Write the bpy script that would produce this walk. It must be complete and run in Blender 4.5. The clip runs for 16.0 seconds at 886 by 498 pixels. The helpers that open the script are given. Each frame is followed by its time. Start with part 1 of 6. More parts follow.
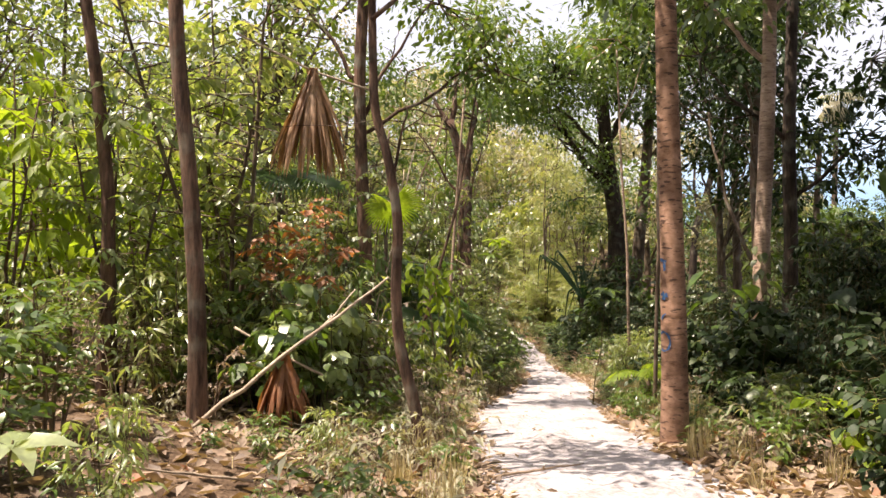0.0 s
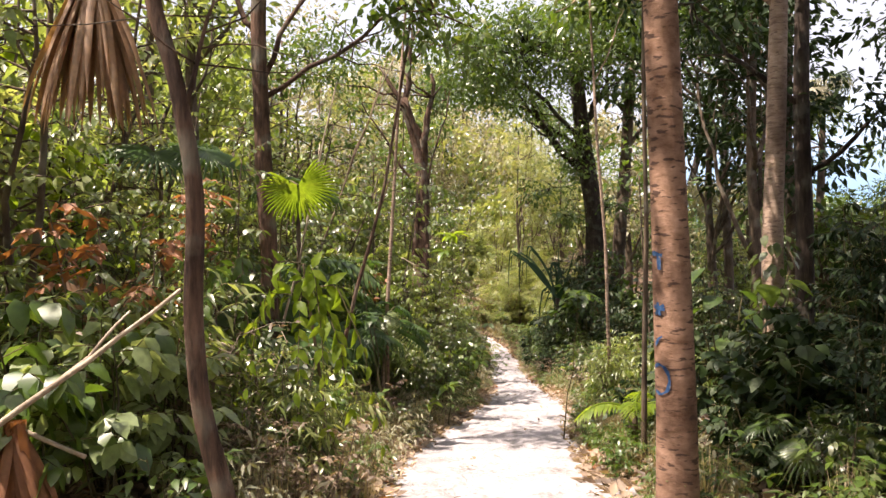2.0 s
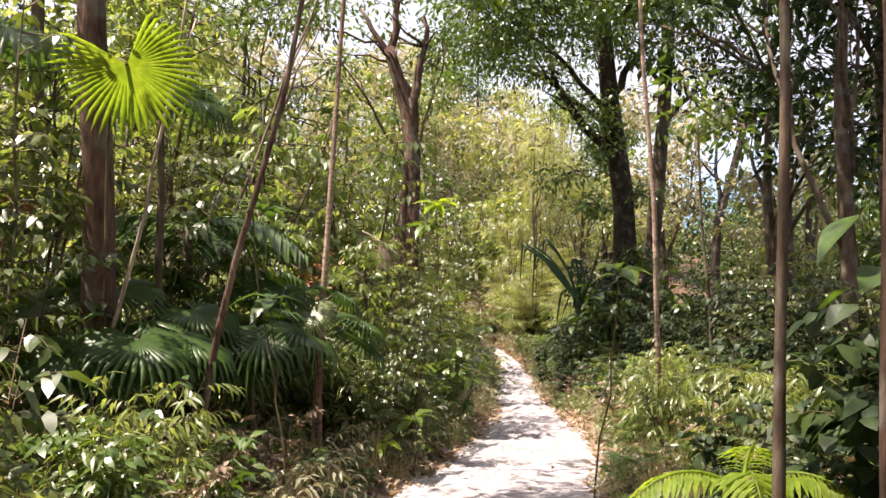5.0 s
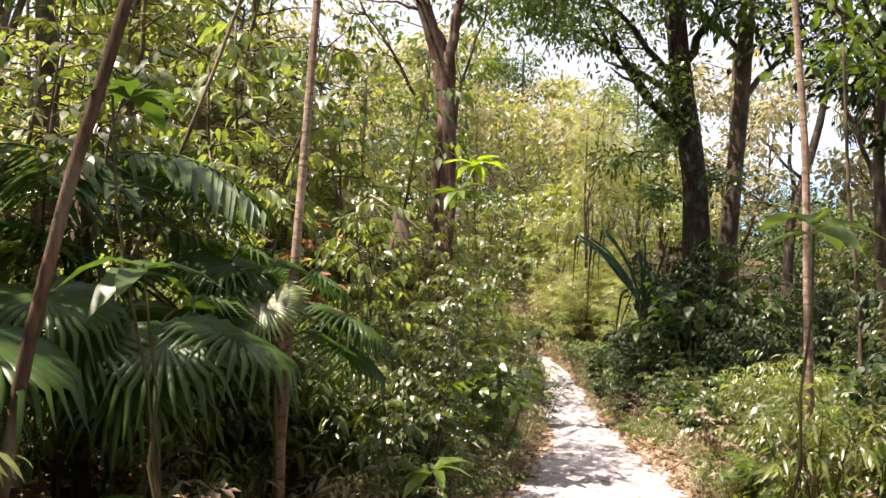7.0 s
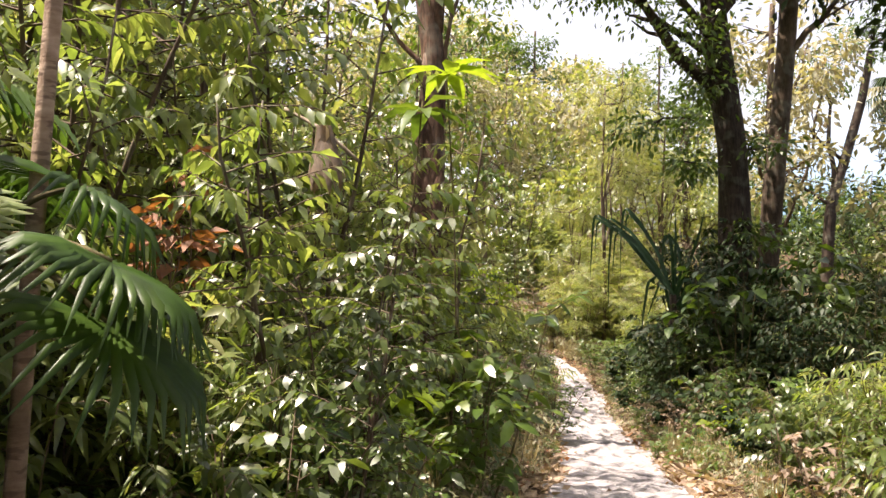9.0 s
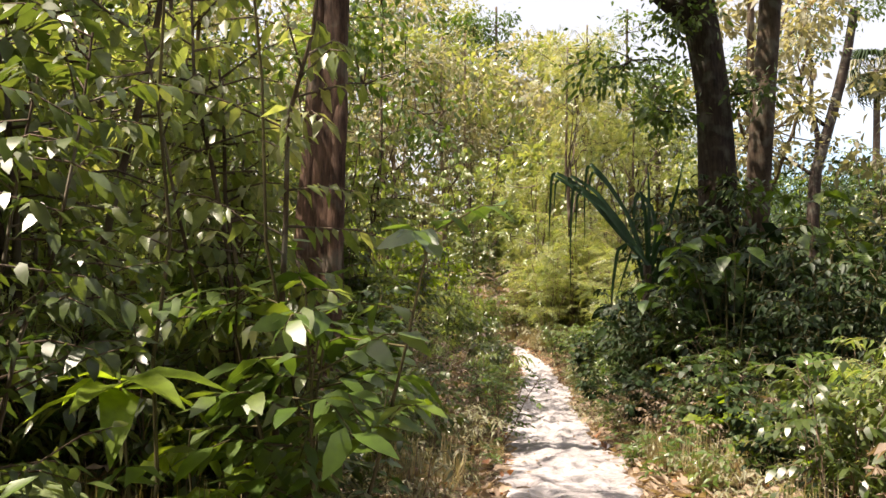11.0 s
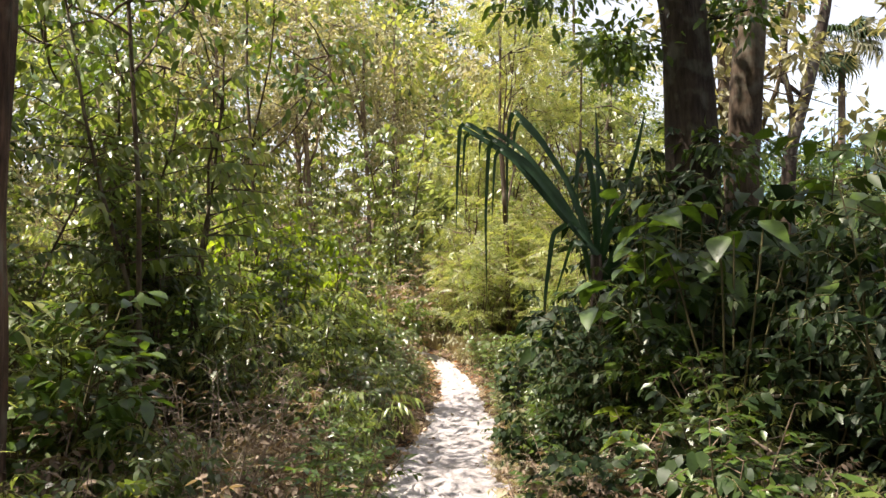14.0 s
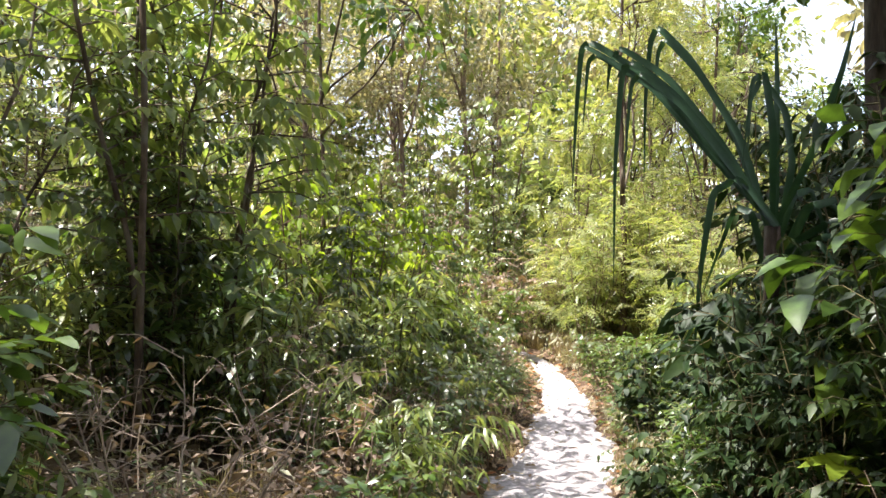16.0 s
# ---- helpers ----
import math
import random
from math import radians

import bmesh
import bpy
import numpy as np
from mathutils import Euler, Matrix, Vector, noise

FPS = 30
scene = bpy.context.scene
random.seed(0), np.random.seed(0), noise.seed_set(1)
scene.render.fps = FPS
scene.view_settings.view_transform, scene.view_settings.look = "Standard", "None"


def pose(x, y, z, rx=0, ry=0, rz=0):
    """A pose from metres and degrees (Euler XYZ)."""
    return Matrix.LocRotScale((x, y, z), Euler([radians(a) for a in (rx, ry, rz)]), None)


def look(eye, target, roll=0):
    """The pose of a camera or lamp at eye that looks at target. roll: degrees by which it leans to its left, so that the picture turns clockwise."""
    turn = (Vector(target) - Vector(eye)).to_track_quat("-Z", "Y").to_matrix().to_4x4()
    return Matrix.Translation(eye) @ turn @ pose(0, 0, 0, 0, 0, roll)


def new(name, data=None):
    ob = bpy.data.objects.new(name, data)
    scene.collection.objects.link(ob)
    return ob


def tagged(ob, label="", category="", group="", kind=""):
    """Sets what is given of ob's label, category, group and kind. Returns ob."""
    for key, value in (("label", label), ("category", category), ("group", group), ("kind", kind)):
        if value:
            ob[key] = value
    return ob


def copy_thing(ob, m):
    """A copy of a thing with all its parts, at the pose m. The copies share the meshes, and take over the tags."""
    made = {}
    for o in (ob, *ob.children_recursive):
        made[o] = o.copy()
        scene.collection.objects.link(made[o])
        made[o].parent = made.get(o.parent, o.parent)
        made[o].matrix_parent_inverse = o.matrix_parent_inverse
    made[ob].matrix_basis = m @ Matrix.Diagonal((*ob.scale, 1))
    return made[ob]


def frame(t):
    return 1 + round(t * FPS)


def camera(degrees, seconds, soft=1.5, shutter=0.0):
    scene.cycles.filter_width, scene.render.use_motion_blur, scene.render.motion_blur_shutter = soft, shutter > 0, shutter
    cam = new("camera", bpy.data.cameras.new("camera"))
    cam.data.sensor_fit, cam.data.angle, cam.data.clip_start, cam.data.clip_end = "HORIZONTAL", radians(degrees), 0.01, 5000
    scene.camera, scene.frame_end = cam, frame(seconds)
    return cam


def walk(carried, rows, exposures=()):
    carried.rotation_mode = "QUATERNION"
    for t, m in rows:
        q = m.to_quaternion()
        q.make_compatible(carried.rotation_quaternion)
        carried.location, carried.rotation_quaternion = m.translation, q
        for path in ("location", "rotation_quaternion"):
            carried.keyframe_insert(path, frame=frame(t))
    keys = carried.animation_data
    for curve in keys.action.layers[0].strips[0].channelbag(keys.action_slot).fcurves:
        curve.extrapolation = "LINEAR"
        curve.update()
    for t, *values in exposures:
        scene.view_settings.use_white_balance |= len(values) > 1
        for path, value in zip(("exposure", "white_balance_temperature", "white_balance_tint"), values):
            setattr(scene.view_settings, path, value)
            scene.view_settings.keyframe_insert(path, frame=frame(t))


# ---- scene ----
cam = camera(56.5, 16.0)
# camera path: forward, gently downhill, 22 m long
METRES, EYE, TILT, LEAN, TURN = 22.0, 1.5, 0.0, 0.0, 0.0
ROWS = [
    (0.0, 0.0, 0.0, 0.0, 0.0, 0.0, -0.0),
    (0.5, 0.0048, 0.0343, 0.001, -0.32, -0.05, 0.16),
    (1.0, 0.0111, 0.0675, 0.0004, -0.69, -0.01, 0.37),
    (1.5, 0.0204, 0.1009, -0.0006, -1.02, -0.1, 0.58),
    (2.0, 0.0312, 0.131, -0.0022, -1.27, -0.15, 0.79),
    (2.5, 0.0406, 0.1593, -0.0065, -1.36, -0.03, 0.88),
    (3.0, 0.0472, 0.1916, -0.0104, -1.34, 0.03, 0.82),
    (3.5, 0.0497, 0.2208, -0.0139, -1.23, 0.14, 0.67),
    (4.0, 0.0537, 0.2521, -0.0198, -0.97, 0.4, 0.55),
    (6.5, 0.0607, 0.4222, -0.0349, 2.27, 1.04, -0.51),
    (7.0, 0.06, 0.4531, -0.0384, 2.94, 1.05, -0.6),
    (7.5, 0.0597, 0.4851, -0.04, 3.48, 1.11, -0.64),
    (8.0, 0.0623, 0.5145, -0.045, 3.84, 1.2, -0.5),
    (8.5, 0.0663, 0.5447, -0.0486, 4.02, 1.22, -0.33),
    (11.0, 0.0939, 0.6924, -0.0734, 2.17, 1.16, 0.95),
    (11.5, 0.101, 0.7273, -0.0754, 1.05, 1.13, 1.21),
    (12.0, 0.1096, 0.7616, -0.0754, -0.05, 1.06, 1.49),
    (12.5, 0.1195, 0.7927, -0.0746, -0.65, 0.94, 1.65),
    (13.0, 0.1244, 0.8181, -0.0748, -0.98, 0.93, 1.56),
    (13.5, 0.1297, 0.8445, -0.0749, -1.05, 0.91, 1.55),
    (14.0, 0.1333, 0.8731, -0.0772, -0.96, 0.93, 1.47),
    (14.5, 0.1348, 0.898, -0.0797, -0.74, 0.9, 1.24),
    (15.0, 0.1334, 0.9239, -0.0813, 1.93, 0.92, 0.8),
    (15.5, 0.1305, 0.9509, -0.0844, 5.1, 0.82, 0.22),
    (16.0, 0.1319, 0.9796, -0.0879, 6.03, 0.86, -0.23),
]
walk(cam, [(t, pose(0, 0, EYE, TILT, LEAN, TURN) @ pose(METRES * x, METRES * y, METRES * z, 90 + pitch, roll, yaw)) for t, x, y, z, yaw, pitch, roll in ROWS],
     exposures=[(0.0, 1.26, 6800, 20), (4.0, 1.38, 6500, 22), (9.0, 1.42, 6700, 19), (11.5, 1.24, 6800, 16), (13.8, 1.34, 6550, 15), (14.6, 1.48, 6300, 14), (16.0, 1.8, 5950, 16)])

# ---------------------------------------------------------------- light
SUN_WAY = Vector((-0.38, -0.08, 0.92)).normalized()
world = bpy.data.worlds.new("world")
scene.world = world
world.use_nodes = True
wn = world.node_tree.nodes
sky = wn.new("ShaderNodeTexSky")
sky.sky_type = "NISHITA"
sky.sun_disc = False
sky.sun_elevation = math.asin(SUN_WAY.z)
sky.sun_rotation = math.atan2(SUN_WAY.x, SUN_WAY.y)
sky.dust_density = 4.0
wn["Background"].inputs["Strength"].default_value = 0.085
haze = wn.new("ShaderNodeMix")  # bright tropical haze over the blue
haze.data_type = "RGBA"
haze.inputs["Factor"].default_value = 0.4
haze.inputs["B"].default_value = (9.0, 8.85, 8.8, 1)
world.node_tree.links.new(sky.outputs[0], haze.inputs["A"])
world.node_tree.links.new(haze.outputs["Result"], wn["Background"].inputs["Color"])
sun = new("sun", bpy.data.lights.new("sun", "SUN"))
sun.data.energy, sun.data.angle, sun.data.color = 5.0, radians(0.53), (1.0, 0.92, 0.76)
sun.matrix_world = look(SUN_WAY * 60, (0, 0, 0))


# ---------------------------------------------------------------- materials
def nodes_of(name):
    m = bpy.data.materials.new(name)
    m.use_nodes = True
    nt = m.node_tree
    return m, nt, nt.nodes, nt.links, nt.nodes["Principled BSDF"]


def ramp(n, stops):
    r = n.new("ShaderNodeValToRGB")
    e = r.color_ramp.elements
    while len(e) < len(stops):
        e.new(0.5)
    for el, (p, c) in zip(e, stops):
        el.position, el.color = p, (*c, 1)
    return r


def leaf_material(name, colours, glow=0.36, rough=0.37, spots=0.25, withered=True, shine=1.0):
    """Leaf blades: each blade its own tint, blotches, gloss and light passing through."""
    m, nt, n, l, b = nodes_of(name)
    geo, info = n.new("ShaderNodeNewGeometry"), n.new("ShaderNodeObjectInfo")
    add = n.new("ShaderNodeMath")
    add.operation = "MULTIPLY_ADD"
    l.new(info.outputs["Random"], add.inputs[0])
    add.inputs[1].default_value = 0.23
    mul = n.new("ShaderNodeMath")
    mul.operation = "MULTIPLY"
    l.new(geo.outputs["Random Per Island"], mul.inputs[0])
    mul.inputs[1].default_value = 0.45
    wide = n.new("ShaderNodeTexNoise")  # whole sprays and crowns greener or yellower than their neighbours
    wide.inputs["Scale"].default_value = 0.9
    wide.inputs["Detail"].default_value = 2
    where = n.new("ShaderNodeTexCoord")
    l.new(where.outputs["Object"], wide.inputs["Vector"])
    spread = n.new("ShaderNodeMapRange")
    spread.inputs["From Min"].default_value, spread.inputs["From Max"].default_value = 0.32, 0.68
    spread.inputs["To Min"].default_value, spread.inputs["To Max"].default_value = 0.0, 0.34
    l.new(wide.outputs[0], spread.inputs["Value"])
    both = n.new("ShaderNodeMath")
    l.new(mul.outputs[0], both.inputs[0])
    l.new(spread.outputs[0], both.inputs[1])
    l.new(both.outputs[0], add.inputs[2])
    k = len(colours) - 1
    stops = [(0.93 * i / k, c) for i, c in enumerate(colours)]
    if withered:
        stops += [(0.965, (0.24, 0.15, 0.07)), (1.0, (0.34, 0.22, 0.12))]
    r = ramp(n, stops)
    l.new(add.outputs[0], r.inputs[0])
    tex = n.new("ShaderNodeTexNoise")
    tex.inputs["Scale"].default_value = 22
    tex.inputs["Detail"].default_value = 4
    coord = n.new("ShaderNodeTexCoord")
    l.new(coord.outputs["Object"], tex.inputs["Vector"])
    r2 = ramp(n, [(0.35, (1 - spots,) * 3), (0.65, (1 + spots * 0.4,) * 3)])
    l.new(tex.outputs[0], r2.inputs[0])
    mix = n.new("ShaderNodeMix")
    mix.data_type, mix.blend_type = "RGBA", "MULTIPLY"
    mix.inputs["Factor"].default_value = 1
    l.new(r.outputs[0], mix.inputs["A"])
    l.new(r2.outputs[0], mix.inputs["B"])
    l.new(mix.outputs["Result"], b.inputs["Base Color"])
    b.inputs["Roughness"].default_value = rough
    b.inputs["Specular IOR Level"].default_value = shine
    t = n.new("ShaderNodeBsdfTranslucent")
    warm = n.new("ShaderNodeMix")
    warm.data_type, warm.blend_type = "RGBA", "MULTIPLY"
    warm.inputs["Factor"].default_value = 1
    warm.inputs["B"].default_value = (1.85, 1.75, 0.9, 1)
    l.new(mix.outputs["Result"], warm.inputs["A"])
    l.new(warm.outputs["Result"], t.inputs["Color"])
    ms = n.new("ShaderNodeMixShader")
    ms.inputs[0].default_value = glow
    l.new(b.outputs[0], ms.inputs[1])
    l.new(t.outputs[0], ms.inputs[2])
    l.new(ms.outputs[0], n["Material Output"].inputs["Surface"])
    return m


def bark_material(name, light, dark, stretch=(9, 9, 2.2), bump=0.5, band=0.0, bandcol=(0.1, 0.06, 0.04), moss=0.0):
    m, nt, n, l, b = nodes_of(name)
    coord, mapn = n.new("ShaderNodeTexCoord"), n.new("ShaderNodeMapping")
    mapn.inputs["Scale"].default_value = stretch
    l.new(coord.outputs["Object"], mapn.inputs["Vector"])
    tex = n.new("ShaderNodeTexNoise")
    tex.inputs["Scale"].default_value = 2.6
    tex.inputs["Detail"].default_value = 9
    tex.inputs["Roughness"].default_value = 0.68
    l.new(mapn.outputs[0], tex.inputs["Vector"])
    r = ramp(n, [(0.33, dark), (0.5, [(a + c) / 2 for a, c in zip(light, dark)]), (0.68, light)])
    l.new(tex.outputs[0], r.inputs[0])
    big = n.new("ShaderNodeTexNoise")
    big.inputs["Scale"].default_value = 1.7
    big.inputs["Detail"].default_value = 5
    l.new(coord.outputs["Object"], big.inputs["Vector"])
    rb = ramp(n, [(0.36, (0.5, 0.47, 0.45)), (0.62, (1.22, 1.2, 1.18))])
    l.new(big.outputs[0], rb.inputs[0])
    mix = n.new("ShaderNodeMix")
    mix.data_type, mix.blend_type = "RGBA", "MULTIPLY"
    mix.inputs["Factor"].default_value = 1
    l.new(r.outputs[0], mix.inputs["A"])
    l.new(rb.outputs[0], mix.inputs["B"])
    colour, height = mix.outputs["Result"], tex.outputs[0]
    if band:
        # short dark cross scars, wider than high
        mp = n.new("ShaderNodeMapping")
        mp.inputs["Scale"].default_value = (4.6, 4.6, 17.0)
        l.new(coord.outputs["Object"], mp.inputs["Vector"])
        v = n.new("ShaderNodeTexNoise")
        v.inputs["Scale"].default_value = 1.9
        v.inputs["Detail"].default_value = 3
        l.new(mp.outputs[0], v.inputs["Vector"])
        rs = ramp(n, [(0.575, (0, 0, 0)), (0.63, (band, band, band))])
        l.new(v.outputs[0], rs.inputs[0])
        mx = n.new("ShaderNodeMix")
        mx.data_type = "RGBA"
        l.new(rs.outputs[0], mx.inputs["Factor"])
        l.new(colour, mx.inputs["A"])
        mx.inputs["B"].default_value = (*bandcol, 1)
        colour = mx.outputs["Result"]
    if moss:
        mo = n.new("ShaderNodeTexNoise")
        mo.inputs["Scale"].default_value = 3.5
        mo.inputs["Detail"].default_value = 6
        l.new(coord.outputs["Object"], mo.inputs["Vector"])
        rm = ramp(n, [(0.52, (0, 0, 0)), (0.66, (moss, moss, moss))])
        l.new(mo.outputs[0], rm.inputs[0])
        mx = n.new("ShaderNodeMix")
        mx.data_type = "RGBA"
        l.new(rm.outputs[0], mx.inputs["Factor"])
        l.new(colour, mx.inputs["A"])
        mx.inputs["B"].default_value = (0.30, 0.31, 0.25, 1)
        colour = mx.outputs["Result"]
    l.new(colour, b.inputs["Base Color"])
    b.inputs["Roughness"].default_value = 0.85
    b.inputs["Specular IOR Level"].default_value = 0.25
    bp = n.new("ShaderNodeBump")
    bp.inputs["Strength"].default_value = bump
    bp.inputs["Distance"].default_value = 0.02
    l.new(height, bp.inputs["Height"])
    l.new(bp.outputs[0], b.inputs["Normal"])
    return m


def ground_material(name, stops, scale, fine, bump, dist, extra=None):
    m, nt, n, l, b = nodes_of(name)
    coord = n.new("ShaderNodeTexCoord")
    a = n.new("ShaderNodeTexNoise")
    a.inputs["Scale"].default_value = scale
    a.inputs["Detail"].default_value = 8
    a.inputs["Roughness"].default_value = 0.65
    l.new(coord.outputs["Object"], a.inputs["Vector"])
    r = ramp(n, stops)
    l.new(a.outputs[0], r.inputs[0])
    f = n.new("ShaderNodeTexNoise")
    f.inputs["Scale"].default_value = fine
    f.inputs["Detail"].default_value = 6
    l.new(coord.outputs["Object"], f.inputs["Vector"])
    rf = ramp(n, [(0.3, (0.72, 0.70, 0.68)), (0.6, (1.08, 1.08, 1.08))])
    l.new(f.outputs[0], rf.inputs[0])
    mix = n.new("ShaderNodeMix")
    mix.data_type, mix.blend_type = "RGBA", "MULTIPLY"
    mix.inputs["Factor"].default_value = 1
    l.new(r.outputs[0], mix.inputs["A"])
    l.new(rf.outputs[0], mix.inputs["B"])
    l.new(mix.outputs["Result"], b.inputs["Base Color"])
    b.inputs["Roughness"].default_value = 0.95
    b.inputs["Specular IOR Level"].default_value = 0.15
    bp = n.new("ShaderNodeBump")
    bp.inputs["Strength"].default_value = bump
    bp.inputs["Distance"].default_value = dist
    l.new(f.outputs[0], bp.inputs["Height"])
    l.new(bp.outputs[0], b.inputs["Normal"])
    return m


G_MID = leaf_material("leaf_mid_green", [(0.035, 0.075, 0.010), (0.06, 0.115, 0.015), (0.095, 0.155, 0.02), (0.14, 0.17, 0.025)])
# duller copy of the mid green, with half shade put into the colour
G_SHADE = leaf_material("leaf_half_shade_green", [(0.035, 0.06, 0.014), (0.055, 0.09, 0.018), (0.085, 0.12, 0.024), (0.14, 0.15, 0.035)], 0.4)
# dark green, darkened further so the colour carries the thicket's shade
G_DARK = leaf_material("leaf_shade_darkened_green", [(0.010, 0.024, 0.009), (0.018, 0.038, 0.011), (0.03, 0.052, 0.013), (0.05, 0.068, 0.015)], 0.15, 0.5, withered=False, shine=0.25)
G_YELLOW = leaf_material("leaf_yellow_green", [(0.085, 0.14, 0.028), (0.145, 0.205, 0.052), (0.215, 0.255, 0.085), (0.31, 0.31, 0.14)], 0.5)
# dry olive, greyed and paled to carry the haze over the far wood
G_OLIVE = leaf_material("leaf_dry_hazy_olive", [(0.13, 0.14, 0.07), (0.21, 0.21, 0.12), (0.29, 0.275, 0.18), (0.38, 0.345, 0.25)], 0.4, 0.6)
G_FEATHER = leaf_material("leaf_feathery", [(0.12, 0.17, 0.035), (0.185, 0.23, 0.065), (0.255, 0.275, 0.10), (0.33, 0.31, 0.145)], 0.48)
G_PALM = leaf_material("leaf_fan_palm", [(0.03, 0.07, 0.014), (0.05, 0.10, 0.018), (0.075, 0.13, 0.022)], 0.36, 0.42, 0.12, False, 0.5)
# lit copy of green leaves: sun and backlight put into the lime colour
G_BRIGHT = leaf_material("leaf_sunlit_lime", [(0.13, 0.21, 0.015), (0.17, 0.25, 0.02), (0.22, 0.27, 0.03)], 0.55, 0.5, withered=False, shine=0.4)
G_PANDAN = leaf_material("leaf_strap_blue_green", [(0.018, 0.05, 0.025), (0.028, 0.065, 0.03), (0.04, 0.085, 0.03)], 0.2, 0.4, 0.12, withered=False, shine=0.45)
# whitish green: the sun's sheen on the blades is put into the colour
G_PALE = leaf_material("leaf_pale_sunlit", [(0.17, 0.23, 0.08), (0.25, 0.31, 0.14), (0.36, 0.41, 0.24)], 0.4, 0.3, withered=False)
DRY = leaf_material("leaf_dead_brown", [(0.08, 0.05, 0.032), (0.16, 0.105, 0.068), (0.27, 0.195, 0.135), (0.42, 0.33, 0.25)], 0.25, 0.7, withered=False)
RUST = leaf_material("leaf_dead_rust", [(0.20, 0.075, 0.025), (0.30, 0.12, 0.045), (0.38, 0.18, 0.08)], 0.3, 0.7, withered=False)
FROND_DRY = leaf_material("frond_dead_tan", [(0.20, 0.10, 0.045), (0.30, 0.165, 0.08), (0.40, 0.24, 0.13)], 0.25, 0.7, withered=False)
LITTER = leaf_material("leaf_litter_tan", [(0.13, 0.08, 0.05), (0.25, 0.17, 0.115), (0.38, 0.28, 0.20), (0.50, 0.40, 0.31)], 0.2, 0.8, withered=False)
STRAW = leaf_material("grass_straw", [(0.20, 0.17, 0.07), (0.32, 0.26, 0.13), (0.45, 0.37, 0.22), (0.18, 0.20, 0.06)], 0.3, 0.7, withered=False)
BARK_PINK = bark_material("bark_smooth_pinkish", (0.40, 0.25, 0.18), (0.16, 0.085, 0.05), (2.4, 2.4, 4), 0.7, 0.92, (0.07, 0.04, 0.03))
BARK_PALE = bark_material("bark_pale_ringed", (0.52, 0.40, 0.32), (0.28, 0.19, 0.14), (3, 3, 9), 0.6, 0.7, (0.14, 0.09, 0.07))
BARK_DARK = bark_material("bark_dark_furrowed", (0.085, 0.062, 0.048), (0.022, 0.016, 0.013), (9, 9, 1.6), 0.9, moss=0.22)
BARK_RED = bark_material("bark_reddish_brown", (0.20, 0.12, 0.085), (0.032, 0.02, 0.015), (9, 9, 1.5), 1.0, moss=0.3)
BARK_GREY = bark_material("bark_grey_brown", (0.17, 0.125, 0.09), (0.06, 0.042, 0.03), (7, 7, 2), 0.6, moss=0.3)
TWIG = bark_material("twig_grey", (0.30, 0.23, 0.17), (0.14, 0.10, 0.07), (8, 8, 3), 0.3)
STEM = bark_material("stem_green_brown", (0.15, 0.13, 0.06), (0.07, 0.06, 0.03), (8, 8, 3), 0.3)
DEADWOOD = bark_material("dead_wood_bleached", (0.55, 0.47, 0.38), (0.30, 0.23, 0.17), (6, 6, 6), 0.5)
SAND = ground_material("sand_pale", [(0.3, (0.255, 0.23, 0.235)), (0.5, (0.375, 0.35, 0.36)), (0.7, (0.47, 0.445, 0.46))], 2.2, 17, 0.9, 0.05)
SOIL = ground_material("soil_litter", [(0.3, (0.045, 0.028, 0.018)), (0.48, (0.095, 0.062, 0.04)), (0.62, (0.18, 0.125, 0.085)), (0.78, (0.32, 0.25, 0.19))], 3.1, 34, 0.9, 0.04)
PAINT_BLUE, _nt, _n, _l, _b = nodes_of("paint_blue")
_tex, _co = _n.new("ShaderNodeTexNoise"), _n.new("ShaderNodeTexCoord")  # worn brushed paint with bark showing through
_tex.inputs["Scale"].default_value, _tex.inputs["Detail"].default_value = 38, 6
_l.new(_co.outputs["Object"], _tex.inputs["Vector"])
_r = ramp(_n, [(0.38, (0.012, 0.045, 0.13)), (0.52, (0.022, 0.075, 0.19)), (0.62, (0.05, 0.11, 0.22)), (0.70, (0.24, 0.16, 0.12))])
_l.new(_tex.outputs[0], _r.inputs[0])
_l.new(_r.outputs[0], _b.inputs["Base Color"])
_b.inputs["Roughness"].default_value = 0.7


# ---------------------------------------------------------------- mesh tools
def mesh_from(name, verts, tris, smooth=False):
    me = bpy.data.meshes.new(name)
    v, t = np.asarray(verts, np.float32), np.asarray(tris, np.int32)
    me.vertices.add(len(v))
    me.vertices.foreach_set("co", v.ravel())
    me.loops.add(t.size)
    me.loops.foreach_set("vertex_index", t.ravel())
    me.polygons.add(len(t))
    me.polygons.foreach_set("loop_start", np.arange(0, t.size, 3, dtype=np.int32))
    if smooth:
        me.polygons.foreach_set("use_smooth", np.ones(len(t), bool))
    me.update(calc_edges=True)
    me.validate()
    return me


